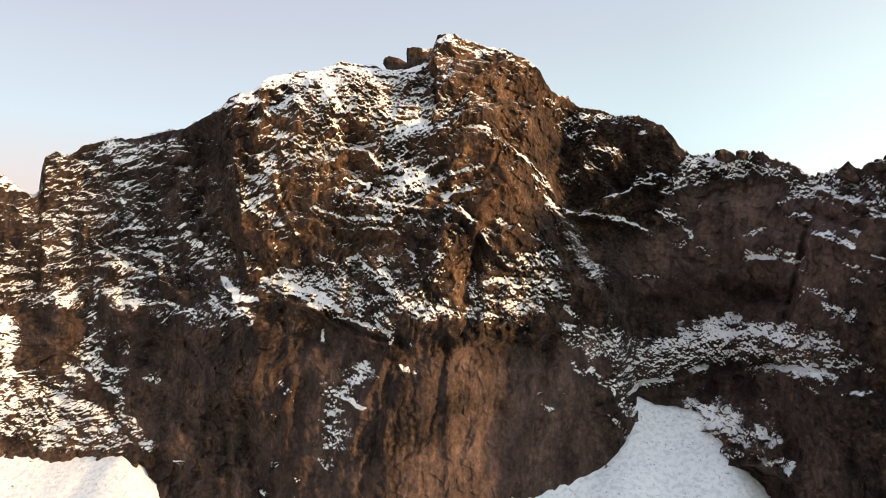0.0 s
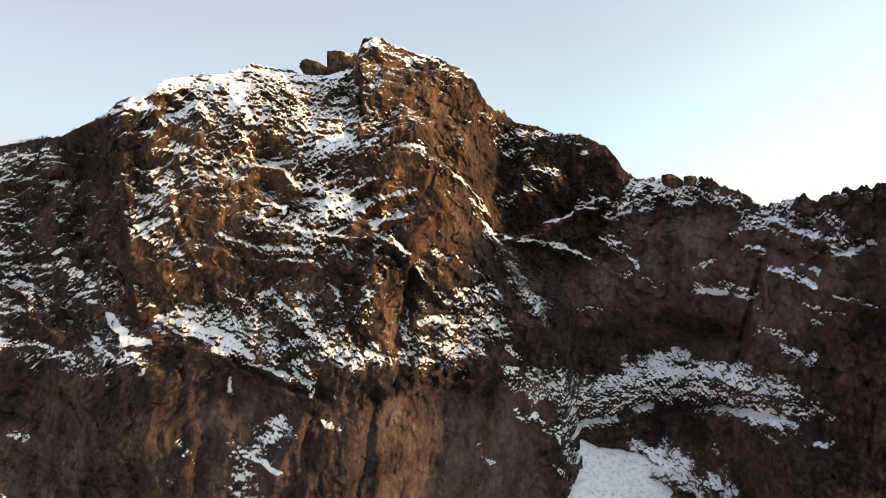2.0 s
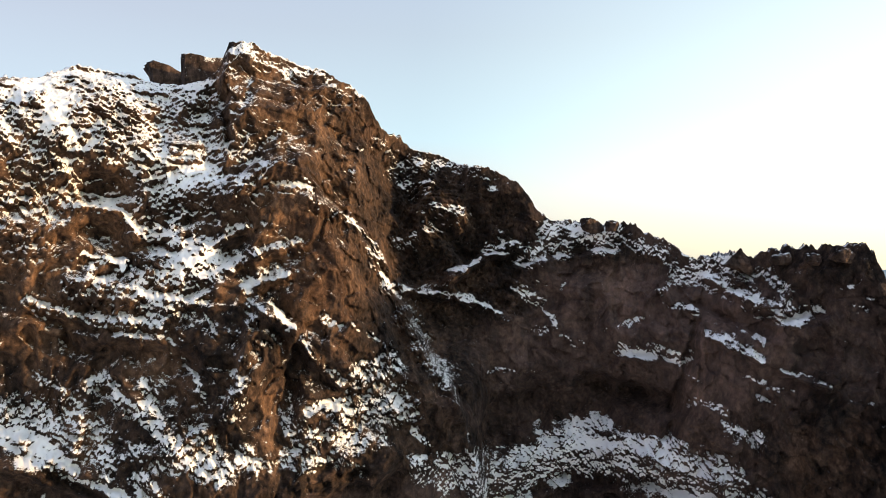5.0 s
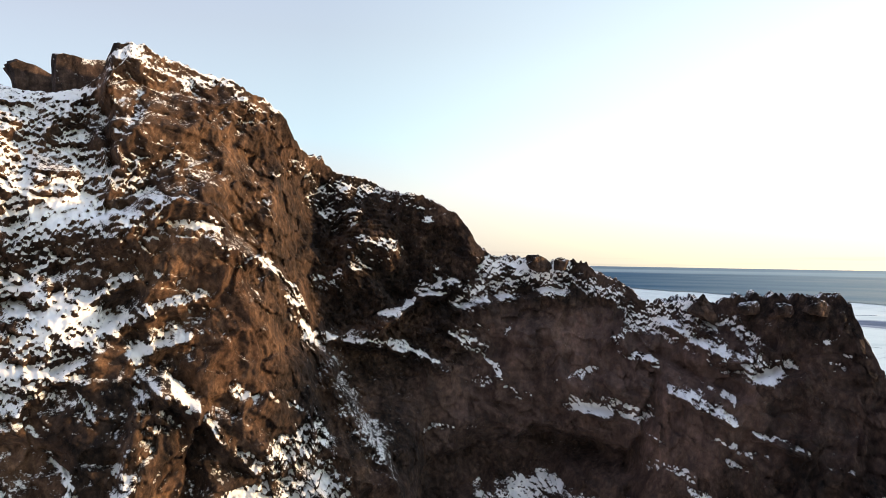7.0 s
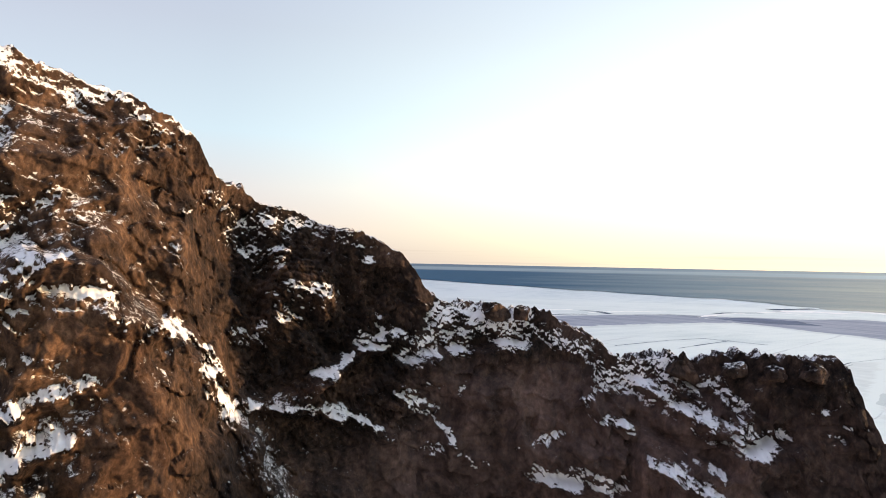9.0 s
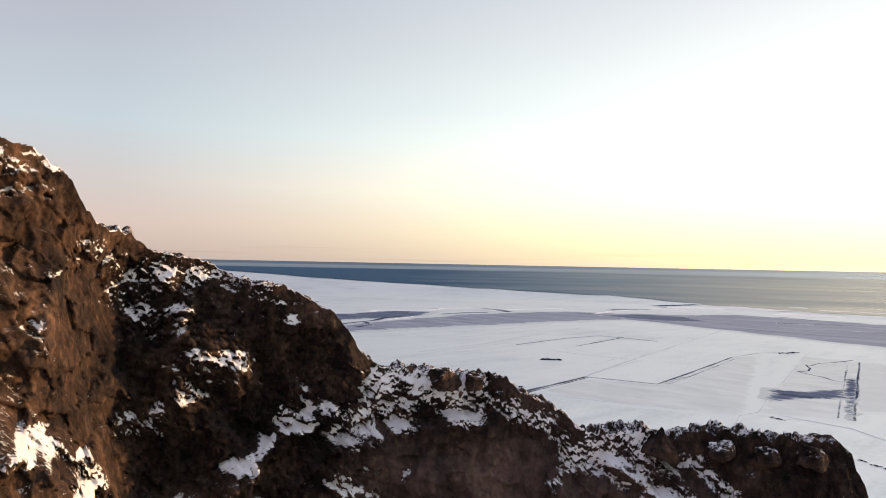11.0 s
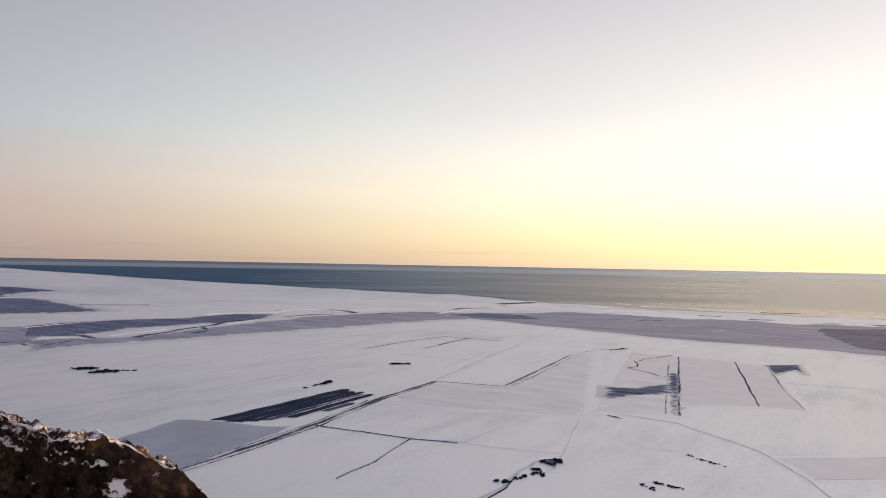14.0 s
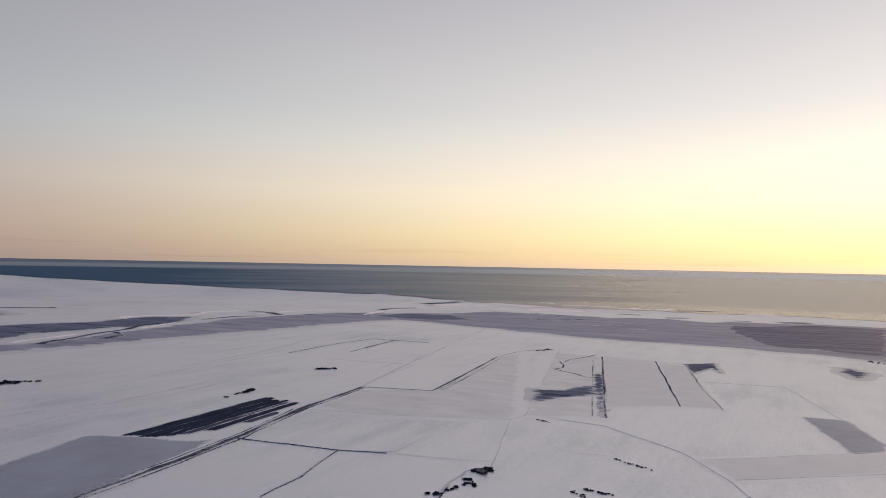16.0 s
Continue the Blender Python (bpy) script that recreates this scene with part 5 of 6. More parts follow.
def foot_height(x, y):
    """Snow heaped against the rock: steep fans that run out from where each stretch meets the face."""
    d = np.hypot(x - HUB[0], y - HUB[1])
    z = 66 - 0.62 * np.maximum(96 - d, 0)
    head = np.arctan2(x - HUB[0], y - HUB[1])
    z = np.where(head < radians(-8), np.minimum(z, 58 - 0.62 * np.maximum(110 - d, 0)), z)
    heads = sorted(RIBS)
    for row_of, side in ((FOOT, 1.1), (WEST_FOOT, 0.8)):
        for (h0, z0, b0), (h1, z1, b1) in zip(row_of[:-1], row_of[1:]):
            for q in (0, 0.25, 0.5, 0.75):
                a, zz = h0 + (h1 - h0) * q, z0 + (z1 - z0) * q
                row = spline(heads, [RIBS[k] for k in heads], np.array([a]))[0]
                r = spline(LEVELS, row, np.array([zz]))[0] + b0 + (b1 - b0) * q
                across = d * np.sin(head - radians(a))
                out = d * np.cos(head - radians(a)) - r
                z = np.maximum(z, zz - np.hypot(0.70 * out, side * across))
    return np.maximum(z, -3)


gx, gy = np.meshgrid(np.linspace(-190, 150, 420), np.linspace(-140, 175, 380), indexing="ij")
gz = foot_height(gx, gy)
gz = gz + 0.55 * fbm(gx / 9, gy / 9, gx * 0, 5, 81)
tagged(sheet("snow_slope", gx, gy, gz, DRIFT), "gritty snow cone and slope below the cliff", "snow slope", kind="structure")


# ---- plain, sea: ground beyond 3 km is drawn in, along the line of sight, to stay near ----
FAR, DEPTH = 3000.0, 1900.0


def drawn_in(x, y, z):
    d = np.hypot(x - EYE[0], y - EYE[1]) + 1e-6
    r = np.where(d > FAR, FAR + DEPTH * (d - FAR) / (d + DEPTH), d)
    k = r / d
    return EYE[0] + (x - EYE[0]) * k, EYE[1] + (y - EYE[1]) * k, np.where(d > FAR, EYE[2] - (EYE[2] - z) * k, z)


ha = np.radians(np.arange(0, 360.01, 0.5))
hd = np.concatenate([[0], np.geomspace(30, 400000, 150)])
ga, gd = np.meshgrid(ha, hd, indexing="ij")
gx, gy = EYE[0] + gd * np.sin(ga), EYE[1] + gd * np.cos(ga)
gx, gy, gz = drawn_in(gx, gy, np.zeros_like(gx))
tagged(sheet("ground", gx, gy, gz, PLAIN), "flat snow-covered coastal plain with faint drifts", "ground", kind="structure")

# the shore: heading in degrees, distance
SHORE = {}
for px, py in ((4256, 8923), (3450, 5480), (3290, 4371), (3150, 3300), (3060, 2560), (3010, 1924), (2965, 1744), (2720, 1444), (2602, 900), (2673, 593), (2671, 299), (2735, 32), (2660, -155), (2650, -1500), (2500, -4000)):
    SHORE[math.degrees(math.atan2(px - EYE[0], py - EYE[1]))] = math.hypot(px - EYE[0], py - EYE[1])
SHORE[15.0] = 30000.0
SHORE[176.0] = 9000.0
sk = sorted(SHORE)
ha = np.arange(15, 176, 0.25)
start = np.exp(np.interp(ha, sk, np.log([SHORE[k] for k in sk])))
start = start * (1 + 0.012 * fbm(ha * 0.8, ha * 0, ha * 0, 4, 91))
k = np.linspace(0, 1, 60)
gd = start[:, None] ** (1 - k[None]) * 400000 ** k[None]
ga = np.radians(np.repeat(ha[:, None], 60, 1))
gx, gy, gz = drawn_in(EYE[0] + gd * np.sin(ga), EYE[1] + gd * np.cos(ga), np.zeros_like(gd))
gz = gz + 0.8
gx, gy = EYE[0] + (gx - EYE[0]) * 0.997, EYE[1] + (gy - EYE[1]) * 0.997
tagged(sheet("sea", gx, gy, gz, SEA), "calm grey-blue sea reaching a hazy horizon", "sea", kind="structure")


def outline(line, closed, step, jag, seed):
    """A line with more corners and a little unevenness."""
    pts = [np.array(p, float) for p in zip(line[::2], line[1::2])]
    if closed:
        pts.append(pts[0])
    res = []
    for p, q in zip(pts[:-1], pts[1:]):
        n = max(1, int(np.linalg.norm(q - p) / step))
        res += [p + (q - p) * i / n for i in range(n)]
    if not closed:
        res.append(pts[-1])
    a = np.array(res)
    b = a.copy()
    b[:, 0] += jag * fbm(a[:, 0] / (step * 2.5), a[:, 1] / (step * 2.5), a[:, 0] * 0 + seed, 3, 7)
    b[:, 1] += jag * fbm(a[:, 0] / (step * 2.5), a[:, 1] / (step * 2.5), a[:, 0] * 0 + seed + 9.5, 3, 8)
    return b


def inside_by(px, py, ring):
    """How far each place lies inside a closed outline (below zero: outside)."""
    best, odd = np.full(px.shape, 1e9), np.zeros(px.shape, bool)
    for (x0, y0), (x1, y1) in zip(ring, np.roll(ring, -1, 0)):
        dx, dy = x1 - x0, y1 - y0
        q = np.clip(((px - x0) * dx + (py - y0) * dy) / (dx * dx + dy * dy + 1e-9), 0, 1)
        best = np.minimum(best, np.hypot(px - x0 - q * dx, py - y0 - q * dy))
        odd ^= ((y0 > py) != (y1 > py)) & (px < (x1 - x0) * (py - y0) / (y1 - y0 + 1e-12) + x0)
    return np.where(odd, best, -best)


def finish(name, verts, faces, rim, mat, parent):
    me = bpy.data.meshes.new(name)
    verts = np.asarray(verts, float)
    wx, wy, wz = drawn_in(verts[:, 0], verts[:, 1], verts[:, 2])
    me.from_pydata(np.stack([wx, wy, wz], 1).tolist(), [], [list(f) for f in faces])
    me.attributes.new("rim", "FLOAT", "POINT").data.foreach_set("value", np.asarray(rim, np.float32))
    me.materials.append(mat)
    me.polygons.foreach_set("use_smooth", np.ones(len(me.polygons), bool))
    ob = new(name, me)
    ob.parent = parent
    return ob


def patch(name, mat, label, line, height=0.3, jag=3.0, step=25.0, fade=6.0, category="field", parent=None, cells_across=44):
    """A piece of ground with its own surface, swelling a little above the plain and thinning out at its rim."""
    ring = outline(line, True, step, jag, len(bpy.data.objects))
    lo, hi = ring.min(0) - fade, ring.max(0) + fade
    cell = max(hi - lo) / cells_across
    nx, ny = (np.ceil((hi - lo) / cell).astype(int) + 1).tolist()
    gx, gy = np.meshgrid(lo[0] + cell * np.arange(nx), lo[1] + cell * np.arange(ny), indexing="ij")
    deep = inside_by(gx, gy, ring)
    use = deep > -max(fade, cell) * 1.5
    quad = use[:-1, :-1] & use[1:, :-1] & use[1:, 1:] & use[:-1, 1:]
    quad &= (np.maximum.reduce([deep[:-1, :-1], deep[1:, :-1], deep[1:, 1:], deep[:-1, 1:]]) > -fade)
    idx = np.arange(nx * ny).reshape(nx, ny)
    faces = np.stack([idx[:-1, :-1][quad], idx[1:, :-1][quad], idx[1:, 1:][quad], idx[:-1, 1:][quad]], 1)
    keep, inv = np.unique(faces, return_inverse=True)
    d = deep.ravel()[keep]
    z = 0.06 + height * smooth(-fade, fade, d)
    ob = finish(name, np.stack([gx.ravel()[keep], gy.ravel()[keep], z], 1), inv.reshape(-1, 4), np.clip(0.4 + d / fade, -1, 1.2), mat, parent)
    return ob if parent else tagged(ob, label, category)


def strip(name, mat, label, width, line, height=0.5, gaps=0.0, category="ditch", jag=1.5, step=12.0, parent=None):
    """A long narrow bank or ditch line of uneven width, thinning out where snow has filled it."""
    a = outline(line, False, step, jag, len(bpy.data.objects))
    way = np.gradient(a, axis=0)
    way /= np.linalg.norm(way, axis=1)[:, None] + 1e-9
    side = np.stack([-way[:, 1], way[:, 0]], 1)
    w = width * (0.7 + 0.6 * np.abs(fbm(a[:, 0] / 30, a[:, 1] / 30, a[:, 0] * 0, 3, 5)))
    full = 0.9 + 0.5 * fbm(a[:, 0] / 45, a[:, 1] / 45, a[:, 0] * 0 + 2, 2, 6) - 1.6 * gaps
    verts, rim = [], []
    for p, s, ww, f in zip(a, side, w, full):
        for k, h, e in ((-0.75, 0.05, -0.3), (-0.3, height, 1.0), (0.3, height * 0.8, 1.0), (0.75, 0.05, -0.3)):
            verts.append((*(p + s * ww * k), h))
            rim.append(min(e, f))
    faces = [(4 * i + j, 4 * i + 4 + j, 4 * i + 5 + j, 4 * i + 1 + j) for i in range(len(a) - 1) for j in range(3)]
    ob = finish(name, verts, faces, rim, mat, parent)
    return ob if parent else tagged(ob, label, category)


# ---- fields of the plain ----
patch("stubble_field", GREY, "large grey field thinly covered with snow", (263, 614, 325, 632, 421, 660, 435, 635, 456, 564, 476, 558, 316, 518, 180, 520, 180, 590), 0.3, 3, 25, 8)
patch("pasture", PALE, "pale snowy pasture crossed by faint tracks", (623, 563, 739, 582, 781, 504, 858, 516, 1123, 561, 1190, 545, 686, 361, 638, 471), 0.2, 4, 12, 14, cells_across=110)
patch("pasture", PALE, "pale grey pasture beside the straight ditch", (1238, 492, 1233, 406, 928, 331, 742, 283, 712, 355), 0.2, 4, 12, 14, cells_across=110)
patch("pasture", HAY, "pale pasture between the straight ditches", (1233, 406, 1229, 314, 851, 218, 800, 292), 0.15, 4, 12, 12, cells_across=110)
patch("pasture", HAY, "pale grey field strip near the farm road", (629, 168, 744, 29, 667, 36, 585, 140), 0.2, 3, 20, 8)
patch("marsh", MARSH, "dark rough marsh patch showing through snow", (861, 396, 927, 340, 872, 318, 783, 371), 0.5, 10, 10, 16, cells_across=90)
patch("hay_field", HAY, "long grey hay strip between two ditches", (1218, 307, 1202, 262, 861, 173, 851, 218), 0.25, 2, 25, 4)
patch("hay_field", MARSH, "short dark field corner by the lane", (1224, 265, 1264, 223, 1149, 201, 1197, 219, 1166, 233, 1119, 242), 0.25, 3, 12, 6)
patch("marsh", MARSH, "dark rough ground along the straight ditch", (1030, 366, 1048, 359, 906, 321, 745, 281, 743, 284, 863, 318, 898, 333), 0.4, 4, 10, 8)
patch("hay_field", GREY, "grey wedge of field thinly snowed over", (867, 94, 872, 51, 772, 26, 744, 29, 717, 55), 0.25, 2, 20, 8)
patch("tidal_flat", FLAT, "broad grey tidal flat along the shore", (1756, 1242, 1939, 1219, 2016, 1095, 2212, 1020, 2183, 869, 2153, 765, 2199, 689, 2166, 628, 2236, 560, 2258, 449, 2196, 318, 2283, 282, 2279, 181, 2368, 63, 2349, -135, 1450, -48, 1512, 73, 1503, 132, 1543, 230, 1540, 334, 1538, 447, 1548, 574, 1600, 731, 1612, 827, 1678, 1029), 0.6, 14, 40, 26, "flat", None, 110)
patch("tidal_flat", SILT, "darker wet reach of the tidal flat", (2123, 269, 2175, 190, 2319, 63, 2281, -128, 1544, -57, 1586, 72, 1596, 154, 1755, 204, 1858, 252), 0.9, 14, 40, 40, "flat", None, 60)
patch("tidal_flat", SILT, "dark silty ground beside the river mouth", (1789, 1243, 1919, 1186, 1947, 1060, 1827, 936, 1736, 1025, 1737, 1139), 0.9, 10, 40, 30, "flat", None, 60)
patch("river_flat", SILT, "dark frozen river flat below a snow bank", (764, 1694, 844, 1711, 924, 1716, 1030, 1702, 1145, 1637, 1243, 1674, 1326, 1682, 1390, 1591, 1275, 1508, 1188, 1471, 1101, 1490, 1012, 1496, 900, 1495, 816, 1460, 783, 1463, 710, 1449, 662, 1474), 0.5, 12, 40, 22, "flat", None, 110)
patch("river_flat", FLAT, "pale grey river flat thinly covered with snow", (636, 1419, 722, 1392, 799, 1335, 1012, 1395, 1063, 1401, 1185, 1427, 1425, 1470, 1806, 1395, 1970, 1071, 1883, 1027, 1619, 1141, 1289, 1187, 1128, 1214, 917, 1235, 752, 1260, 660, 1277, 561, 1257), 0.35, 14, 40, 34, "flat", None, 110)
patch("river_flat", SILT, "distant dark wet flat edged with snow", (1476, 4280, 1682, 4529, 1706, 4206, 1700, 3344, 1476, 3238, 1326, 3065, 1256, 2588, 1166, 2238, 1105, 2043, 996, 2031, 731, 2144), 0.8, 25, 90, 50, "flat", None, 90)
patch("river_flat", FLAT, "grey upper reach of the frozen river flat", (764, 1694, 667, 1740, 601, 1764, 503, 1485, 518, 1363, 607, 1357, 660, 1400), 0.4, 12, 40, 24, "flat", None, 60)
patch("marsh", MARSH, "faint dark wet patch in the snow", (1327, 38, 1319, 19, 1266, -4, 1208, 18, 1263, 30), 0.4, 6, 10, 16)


def ploughed_field():
    """Long strips of bare soil side by side; snow lies between and over the last ones."""
    base = tagged(new("ploughed_field"), "dark ploughed field in long parallel strips", "field")
    near0, near1, far0, far1 = (np.array(p, float) for p in ((435, 635), (456, 564), (636, 648), (633, 584)))
    for i, (lo, hi, cut, back_cut, mat) in enumerate(((0.0, 0.24, 0.0, 0.0, SOIL), (0.228, 0.45, 0.0, 0.03, SOIL), (0.438, 0.572, 0.04, 0.0, SOIL), (0.57, 0.69, 0.10, 0.05, SOIL_THIN), (0.70, 0.85, 0.20, 0.02, SOIL), (0.87, 0.99, 0.42, 0.30, SOIL_THIN))):
        a, b = near0 + (near1 - near0) * lo, near0 + (near1 - near0) * hi
        c, d = far0 + (far1 - far0) * hi, far0 + (far1 - far0) * lo
        e = (c - b) / np.linalg.norm(c - b)
        a2, b2, c2, d2 = a + (d - a) * cut, b + (c - b) * (cut + 0.03), c - (c - b) * back_cut, d - (d - a) * back_cut
        tip = (c2 + d2) / 2 + e * 6
        patch("soil_strip", mat, "", (*a2, *b2, *c2, *tip, *d2), 0.4, 0.8, 10, 1.0, parent=base, cells_across=60)


ploughed_field()
strip("stream", DARK, "thin dark stream winding through pasture", 3.2, (1256, 422, 1193, 433, 1166, 445, 1127, 442, 1128, 451, 1094, 433, 1063, 425, 1043, 432, 1030, 412, 1019, 391, 997, 370, 999, 357), 0.5, 0.0, "stream", 2.0, 10)
strip("farm_road", ROAD, "snowy farm road with dark worn verges", 5.5, (314, 521, 400, 531, 495, 546, 607, 573, 755, 593), 0.4, 0.0, "road")
strip("farm_road", LANE, "far reach of the farm road under snow", 4.5, (755, 593, 899, 631, 1598, 792, 2000, 842), 0.3, 0.1, "road")
strip("ditch", DARK, "dark drainage ditch beside the farm road", 2.2, (314, 515, 400, 525, 495, 540, 607, 567, 755, 587), 0.5, 0.05)
strip("ditch", DARK, "thin dark roadside ditch", 1.6, (312, 527, 398, 537, 493, 552, 605, 579), 0.4, 0.1)
for width, gaps, line in (
    (3, 0.0, (483, 545, 498, 442, 511, 402)), (1.6, 0.1, (498, 442, 424, 423, 377, 418)), (2.6, 0.1, (755, 593, 781, 504)), (3.4, 0.0, (781, 504, 858, 516, 1123, 561)),
    (2.6, 0.3, (790, 496, 870, 508, 1100, 548)), (2.6, 0.4, (1123, 561, 1221, 557, 1286, 524)), (4.5, 0.0, (1032, 805, 1243, 840)), (4, 0.0, (957, 883, 1125, 898)), (3, 0.05, (1125, 898, 1232, 889, 1240, 759)),
    (3, 0.15, (1233, 406, 745, 278)), (2.2, 0.3, (1180, 408, 745, 292)), (2.6, 0.0, (1229, 314, 851, 218)), (3.2, 0.3, (1223, 265, 984, 209, 861, 173)),
    (1.6, 0.2, (790, 500, 860, 511))):
    tagged(strip("ditch", DARK, "dark ditch line half filled with snow", width, line, 0.5, gaps, jag=0.9), group="field ditches")
for width, gaps, line in (
    (1.3, 0.1, (613, 563, 638, 471, 684, 360)), (1.8, 0.2, (684, 360, 712, 355, 1282, 500)), (1.6, 0.1, (684, 360, 516, 310)),
    (2.6, 0.05, (942, 793, 944, 722, 961, 653)), (3, 0.0, (1245, 415, 1229, 314, 1220, 214)), (1.4, 0.1, (706, 268, 644, 185, 583, 144, 547, 127)),
    (1.8, 0.1, (585, 140, 663, 37)), (1.8, 0.1, (1050, 220, 1067, 113, 772, 26)), (3, 0.2, (395, 746, 483, 752, 656, 757, 797, 780)), (3, 0.25, (732, 1136, 923, 1137, 1203, 1156)),
    (2.4, 0.25, (505, 939, 673, 961, 907, 953)), (1.4, 0.1, (714, 337, 707, 267)), (1.4, 0.15, (584, 402, 519, 399, 501, 438)), (2, 0.2, (628, 170, 744, 29)), (1.8, 0.2, (861, 650, 1060, 690, 1300, 742))):
    tagged(strip("field_track", LANE, "faint grey field track nearly lost in snow", width, line, 0.3, gaps, "track", 0.8), group="field tracks")


def channel(width, *line):
    tagged(strip("river_channel", DARK, "winding dark river channel through frozen flats", width, line, 0.9, 0.0, "river", 4, 20), group="river channels")


def bank(width, *line):
    tagged(strip("snow_bank", SURF, "low white snow bank along the frozen river", width, line, 0.7, 0.05, "snow bank", 5, 25), group="snow banks")


def bar(width, *line):
    tagged(strip("sand_bar", DARK, "dark wet sand bar at the shore", width, line, 1.1, 0.1, "sand bar", 8, 25), group="sand bars")


def surf(width, *line):
    tagged(strip("surf_line", SURF, "thin white line of surf and water glint along the beach", width, line, 1.2, 0, "surf", 10, 25), group="surf lines")


def track(width, *line):
    tagged(strip("field_track", FAINT, "faint grey field track nearly lost in snow", 1.6 * width, line, 0.08, 0.1, "track", 0.8), group="field tracks")


channel(20.4, 714, 1460, 742, 1429, 734, 1364)
channel(20.5, 794, 1326, 821, 1341, 851, 1356)
channel(16.6, 844, 1348, 980, 1410, 1068, 1437, 1132, 1481)
channel(22.5, 1056, 1536, 1110, 1481, 1210, 1497)
channel(12.7, 911, 1307, 969, 1329, 1006, 1402)
channel(11.4, 1282, 1582, 1351, 1628, 1390, 1591)
channel(10.0, 615, 1316, 677, 1346, 689, 1345)
channel(33.5, 1667, 1628, 1666, 1558, 1613, 1473)
channel(21.8, 1483, 1692, 1520, 1692)
channel(6.8, 605, 1352, 606, 1339)
channel(14.8, 763, 1552, 838, 1561, 898, 1535)
channel(8.8, 907, 1311, 973, 1343)
channel(18.4, 1356, 1509, 1470, 1515, 1534, 1485)
channel(14.6, 604, 1580, 678, 1606, 745, 1578)
channel(14.7, 541, 1422, 585, 1416, 630, 1385)
channel(19.3, 1649, 1407, 1785, 1379, 1810, 1288)
channel(35.4, 1222, 2317, 1297, 2253, 1387, 2177)
bank(12.3, 747, 1657, 830, 1685, 941, 1721)
bank(26.8, 1233, 1684, 1301, 1736, 1451, 1657, 1542, 1706, 1658, 1673)
bank(10.7, 651, 1429, 696, 1421, 725, 1359)
bank(8.7, 771, 1382, 837, 1404, 933, 1423)
bank(8.5, 1095, 1431, 1241, 1491)
bank(19.4, 1603, 1548, 1760, 1544, 1928, 1508)
bank(18.1, 1783, 1281, 1988, 1338, 2265, 1338, 2288, 1231)
bank(11.6, 1857, 595, 1934, 563, 1907, 519)
bank(20.7, 1829, 487, 1845, 449)
bank(9.3, 1779, 194, 1847, 152)
bar(61.5, 2432, 1430, 2536, 1395, 2676, 1386)
bar(33.4, 1998, 1367, 2096, 1359, 2189, 1319)
bar(42.9, 2222, 902, 2164, 787, 2185, 703)
bar(44.6, 1958, 805, 1980, 727, 2059, 676)
bar(56.6, 2728, 505, 2763, 433, 2797, 362)
bar(56.0, 2354, 155, 2376, 106, 2393, 62)
bar(79.7, 3128, 2602, 3051, 2381, 2997, 2208)
bar(37.2, 2390, 638, 2386, 573)
bar(33.5, 2321, 475, 2352, 414)
bar(34.6, 2347, 272, 2337, 227)
surf(76.6, 2674, 1228, 2644, 1105, 2569, 984)
# bright sky reflection off the river mouth, drawn in as a white strip
surf(79.6, 2401, 964, 2418, 869, 2461, 791)
surf(77.5, 2715, 723, 2750, 607, 2769, 507)
surf(74.8, 2705, 265, 2704, 214, 2706, 161)
surf(62.6, 2325, 226, 2340, 183, 2354, 155)
surf(90.0, 3001, 2049, 3033, 1913)
surf(64.1, 2760, 957, 2797, 830, 2793, 741)
surf(61.8, 2347, 1358, 2472, 1299, 2493, 1186)
track(3.2, 777, 602, 870, 620, 963, 634)
track(7.1, 318, 734, 365, 731, 469, 757, 552, 770, 677, 778)
track(6.8, 348, 800, 411, 795, 466, 792)
track(2.4, 512, 415, 519, 369, 534, 319)
track(2.0, 607, 292, 595, 268, 601, 241)
track(3.6, 782, 475, 898, 480, 978, 444)
track(5.0, 671, 453, 749, 458, 809, 441, 778, 391)
track(6.3, 744, 908, 929, 929, 1111, 973)
track(16.3, 711, 1334, 928, 1339, 1158, 1281, 1500, 1287)
track(5.3, 663, 875, 788, 894, 974, 915)
bank(5.7, 2049, -32, 2121, -56, 2101, -77)
bank(3.9, 1639, -21, 1702, -45, 1690, -60)
strip("farm_lane", LANE, "curving grey lane leading to the farmstead", 3.2, (396, 316, 436, 314, 452, 319, 470, 322, 488, 322, 500, 324, 507, 321), 0.35, 0, "road", 1.0, 6)
strip("ditch", DARK, "dark lower stretch of the lane's verge", 1.8, (396, 312, 430, 312, 445, 316, 458, 320), 0.4, 0.05)


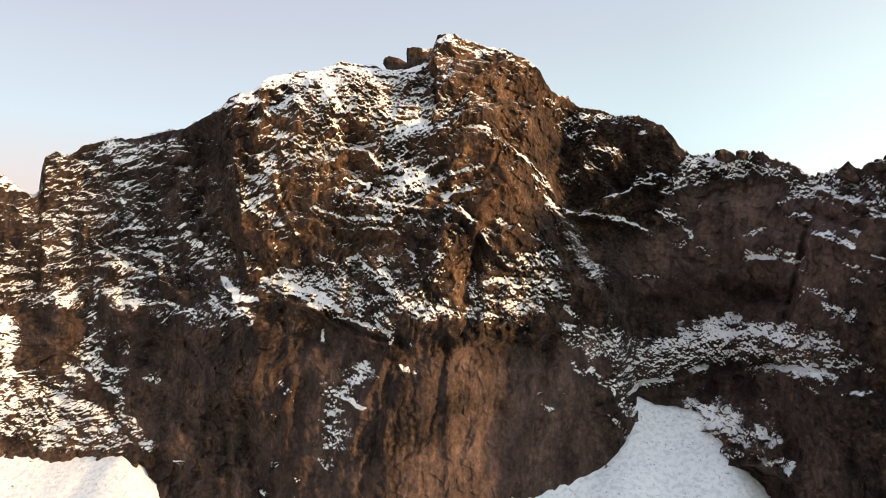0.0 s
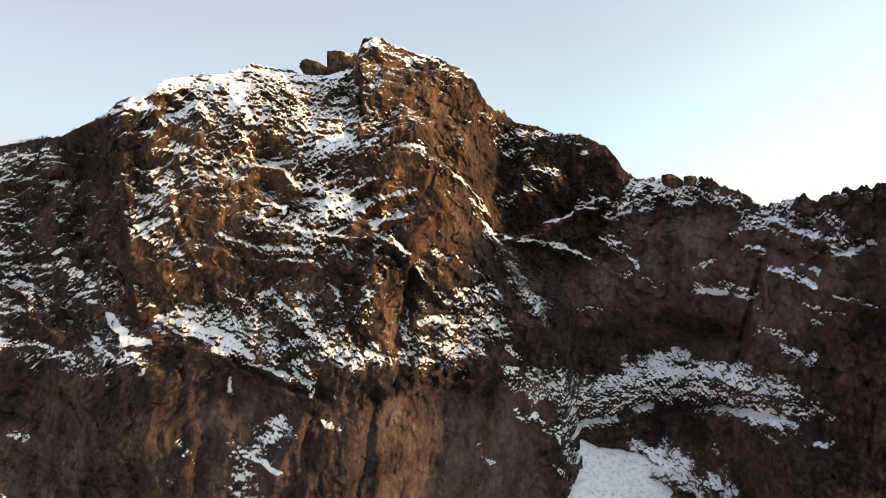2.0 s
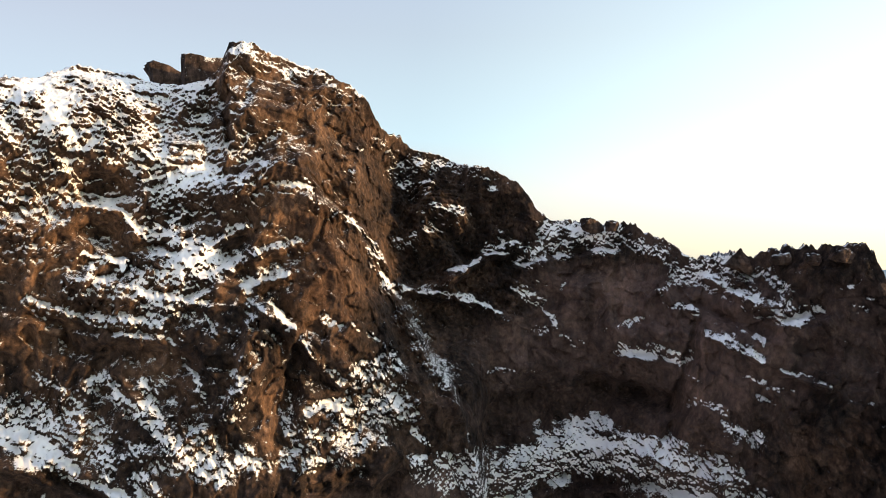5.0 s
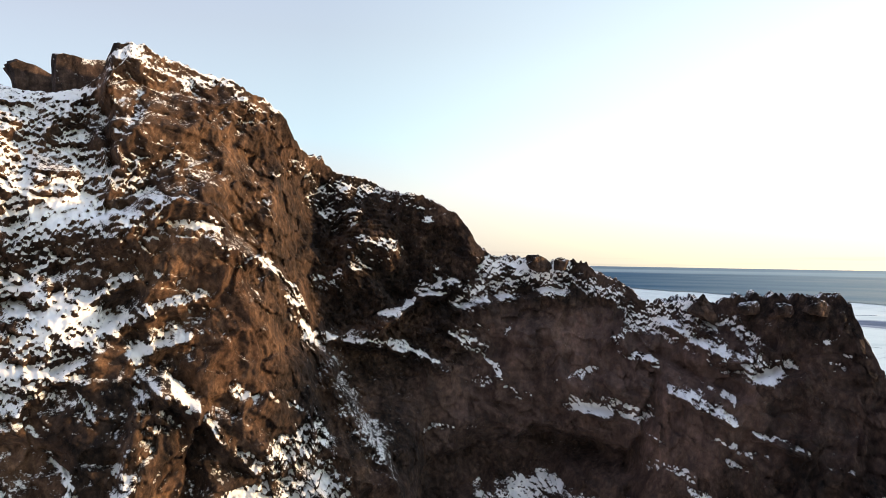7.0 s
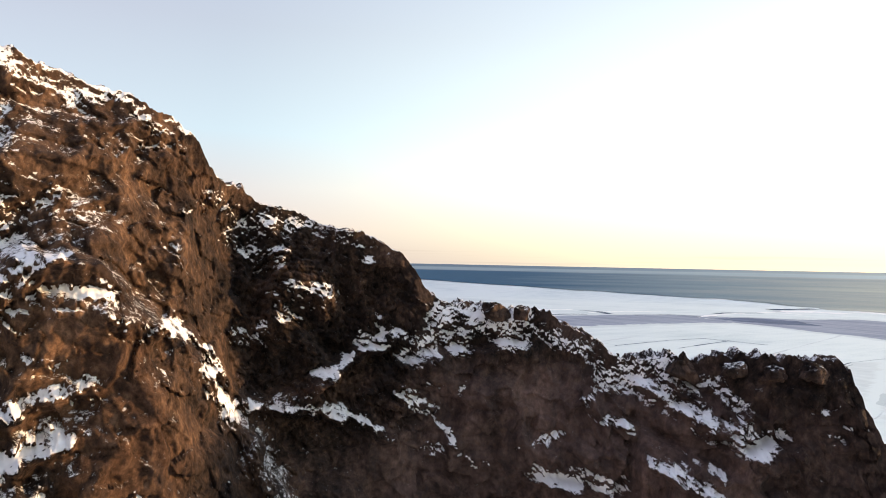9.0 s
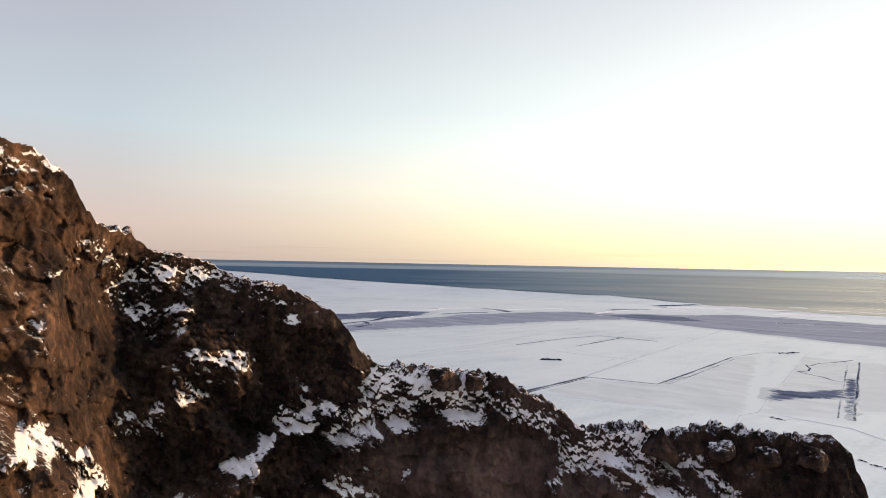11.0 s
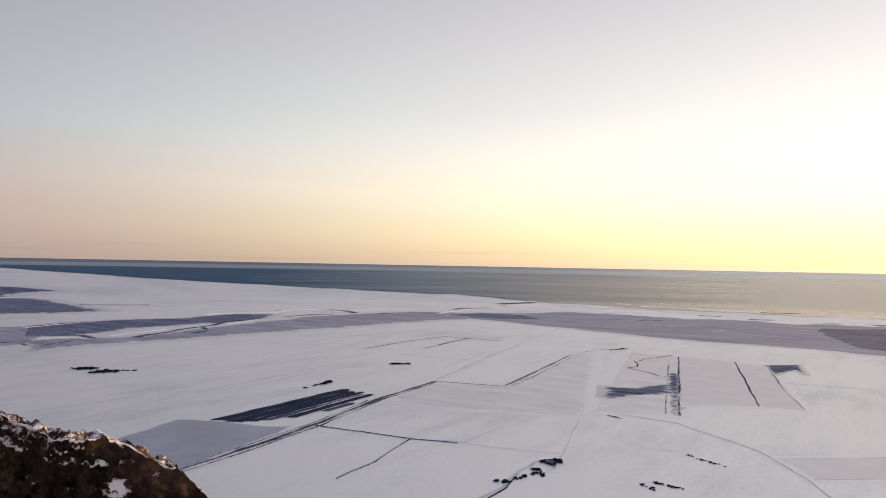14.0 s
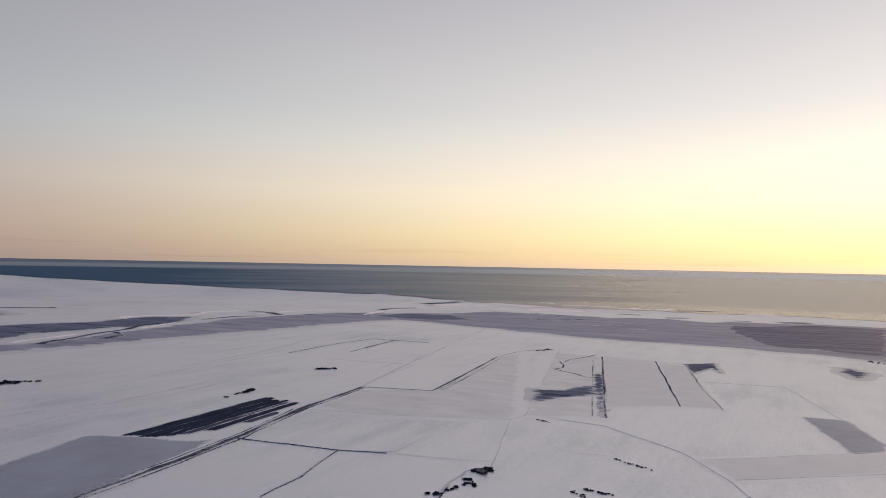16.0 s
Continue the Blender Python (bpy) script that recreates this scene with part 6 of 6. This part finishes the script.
# ---- scrub, farmstead ----
def scrub_mesh(seed):
    """A bare bush: a ragged knot of twigs with longer tapered stems leaning out of it."""
    rng = random.Random(seed)
    bm = bmesh.new()
    for k in range(5):
        knot = bmesh.ops.create_icosphere(bm, subdivisions=1, radius=rng.uniform(0.25, 0.45))["verts"]
        ax, ay = rng.uniform(-0.55, 0.55), rng.uniform(-0.55, 0.55)
        for v in knot:
            v.co *= rng.uniform(0.6, 1.35)
            v.co = Vector((v.co.x + ax, v.co.y + ay, max(v.co.z * 0.8 + 0.15, -0.2)))
    for k in range(46):
        turn, lean, long = rng.uniform(0, 2 * math.pi), rng.uniform(0.1, 1.25), rng.uniform(0.6, 1.25)
        foot = Vector((rng.uniform(-0.5, 0.5), rng.uniform(-0.5, 0.5), -0.15))
        way = Vector((math.cos(turn) * math.sin(lean), math.sin(turn) * math.sin(lean), math.cos(lean)))
        side = way.orthogonal().normalized() * 0.075
        ring = [bm.verts.new(foot + Matrix.Rotation(q * 2.0944, 3, way) @ side) for q in range(3)]
        tip = bm.verts.new(foot + way * long)
        for q in range(3):
            bm.faces.new((ring[q - 1], ring[q], tip))
    me = bpy.data.meshes.new("bush")
    bm.to_mesh(me)
    bm.free()
    me.attributes.new("rim", "FLOAT", "POINT").data.foreach_set("value", [1.0] * len(me.vertices))
    me.materials.append(BUSH)
    return me


SCRUB = [scrub_mesh(k) for k in range(5)]


def thicket(label, x0, y0, x1, y1, wide, count, size, seed):
    """A row or knot of low bare bushes from one place to another."""
    rng = random.Random(seed)
    base = tagged(new("thicket"), label, "thicket", "thickets")
    base.location = ((x0 + x1) / 2, (y0 + y1) / 2, 0)
    for _ in range(count):
        k = rng.random()
        b = new("bush", SCRUB[rng.randrange(5)])
        b.parent = base
        s = 0.85 * size * rng.uniform(0.5, 1.3)
        b.location = (x0 + (x1 - x0) * k + rng.gauss(0, wide) - base.location.x, y0 + (y1 - y0) * k + rng.gauss(0, wide) - base.location.y, 0.2 * s)
        b.scale, b.rotation_euler = (s * rng.uniform(0.8, 1.5), s * rng.uniform(0.8, 1.5), s * 0.7), (0, 0, rng.uniform(0, 6))


thicket("dark thicket of bare trees round a barn", 505, 318, 516, 309, 2.2, 34, 2.2, 1)
thicket("small dark clump of bare shrubs", 482, 316, 484, 312, 1.2, 9, 1.8, 2)
thicket("ragged curl of dark shrubs in snow", 478, 311, 470, 302, 1.1, 12, 1.5, 3)
thicket("small dark clump of bare shrubs", 470, 312, 474, 311, 1.0, 8, 1.5, 4)
thicket("dark shrubs beside the farm lane", 462, 313, 452, 316, 1.3, 12, 1.7, 5)
thicket("dark shrubs beside the farm lane", 446, 318, 440, 321, 1.5, 12, 1.8, 6)
thicket("dark thicket standing alone in a snowfield", 842, 733, 861, 706, 2.5, 26, 3.0, 7)
thicket("short dark hedge at the field edge", 608, 685, 650, 692, 1.5, 16, 2.0, 8)
thicket("dark hedge end with taller trees", 648, 690, 668, 694, 2.0, 22, 3.0, 9)
thicket("dark trees round a distant farm", 519, 1029, 539, 1011, 4.0, 30, 3.6, 10)
thicket("dark trees round a distant farm", 524, 985, 545, 970, 5.0, 34, 3.8, 11)
thicket("curling line of dark shrubs", 545, 972, 568, 953, 2.0, 16, 2.4, 12)
thicket("low dark heaps in the snow", 595, 234, 594, 227, 0.7, 7, 1.2, 13)
thicket("low dark heaps in the snow", 588, 221, 579, 199, 1.0, 16, 1.3, 14)
thicket("low dark heaps in the snow", 507, 232, 502, 214, 1.2, 20, 1.4, 15)
thicket("low dark heaps in the snow", 496, 240, 488, 226, 1.2, 14, 1.4, 16)
thicket("low dark heaps near a track", 699, 336, 691, 322, 1.0, 10, 1.3, 17)
thicket("scattered dark shrubs along a track", 1240, 532, 1290, 520, 3.0, 18, 2.2, 18)

thicket("scattered dark shrubs on the snowy plain", 1459, -14, 1432, -36, 3.0, 14, 2.4, 19)


def barn(x, y, turn):
    """A low shed with a grey pitched roof."""
    base = tagged(new("barn"), "low farm shed with a grey pitched roof", "barn")
    base.matrix_basis = pose(x, y, 0, 0, 0, turn)
    for name, mat, pts, fs in (
        ("wall", BOARDS, [(-6, -3.5, -0.3), (6, -3.5, -0.3), (6, 3.5, -0.3), (-6, 3.5, -0.3), (-6, -3.5, 2.6), (6, -3.5, 2.6), (6, 3.5, 2.6), (-6, 3.5, 2.6), (-6, 0, 4.6), (6, 0, 4.6)],
         [(0, 1, 5, 4), (2, 3, 7, 6), (1, 2, 6, 9, 5), (3, 0, 4, 8, 7)]),
        ("roof", ROOF, [(-6.4, -4, 2.35), (6.4, -4, 2.35), (6.4, 0, 4.85), (-6.4, 0, 4.85), (6.4, 4, 2.35), (-6.4, 4, 2.35), (-6.4, -4, 2.1), (6.4, -4, 2.1), (6.4, 0, 4.6), (-6.4, 0, 4.6), (6.4, 4, 2.1), (-6.4, 4, 2.1)],
         [(0, 1, 2, 3), (3, 2, 4, 5), (0, 6, 7, 1), (5, 4, 10, 11), (1, 7, 8, 2), (2, 8, 10, 4), (0, 3, 9, 6), (3, 5, 11, 9)])):
        me = bpy.data.meshes.new(name)
        me.from_pydata([(0.62 * px, 0.62 * py, 0.62 * pz) for px, py, pz in pts], [], fs)
        me.attributes.new("rim", "FLOAT", "POINT").data.foreach_set("value", [1.0] * len(pts))
        me.materials.append(mat)
        new(name, me).parent = base


barn(503, 312, 70)
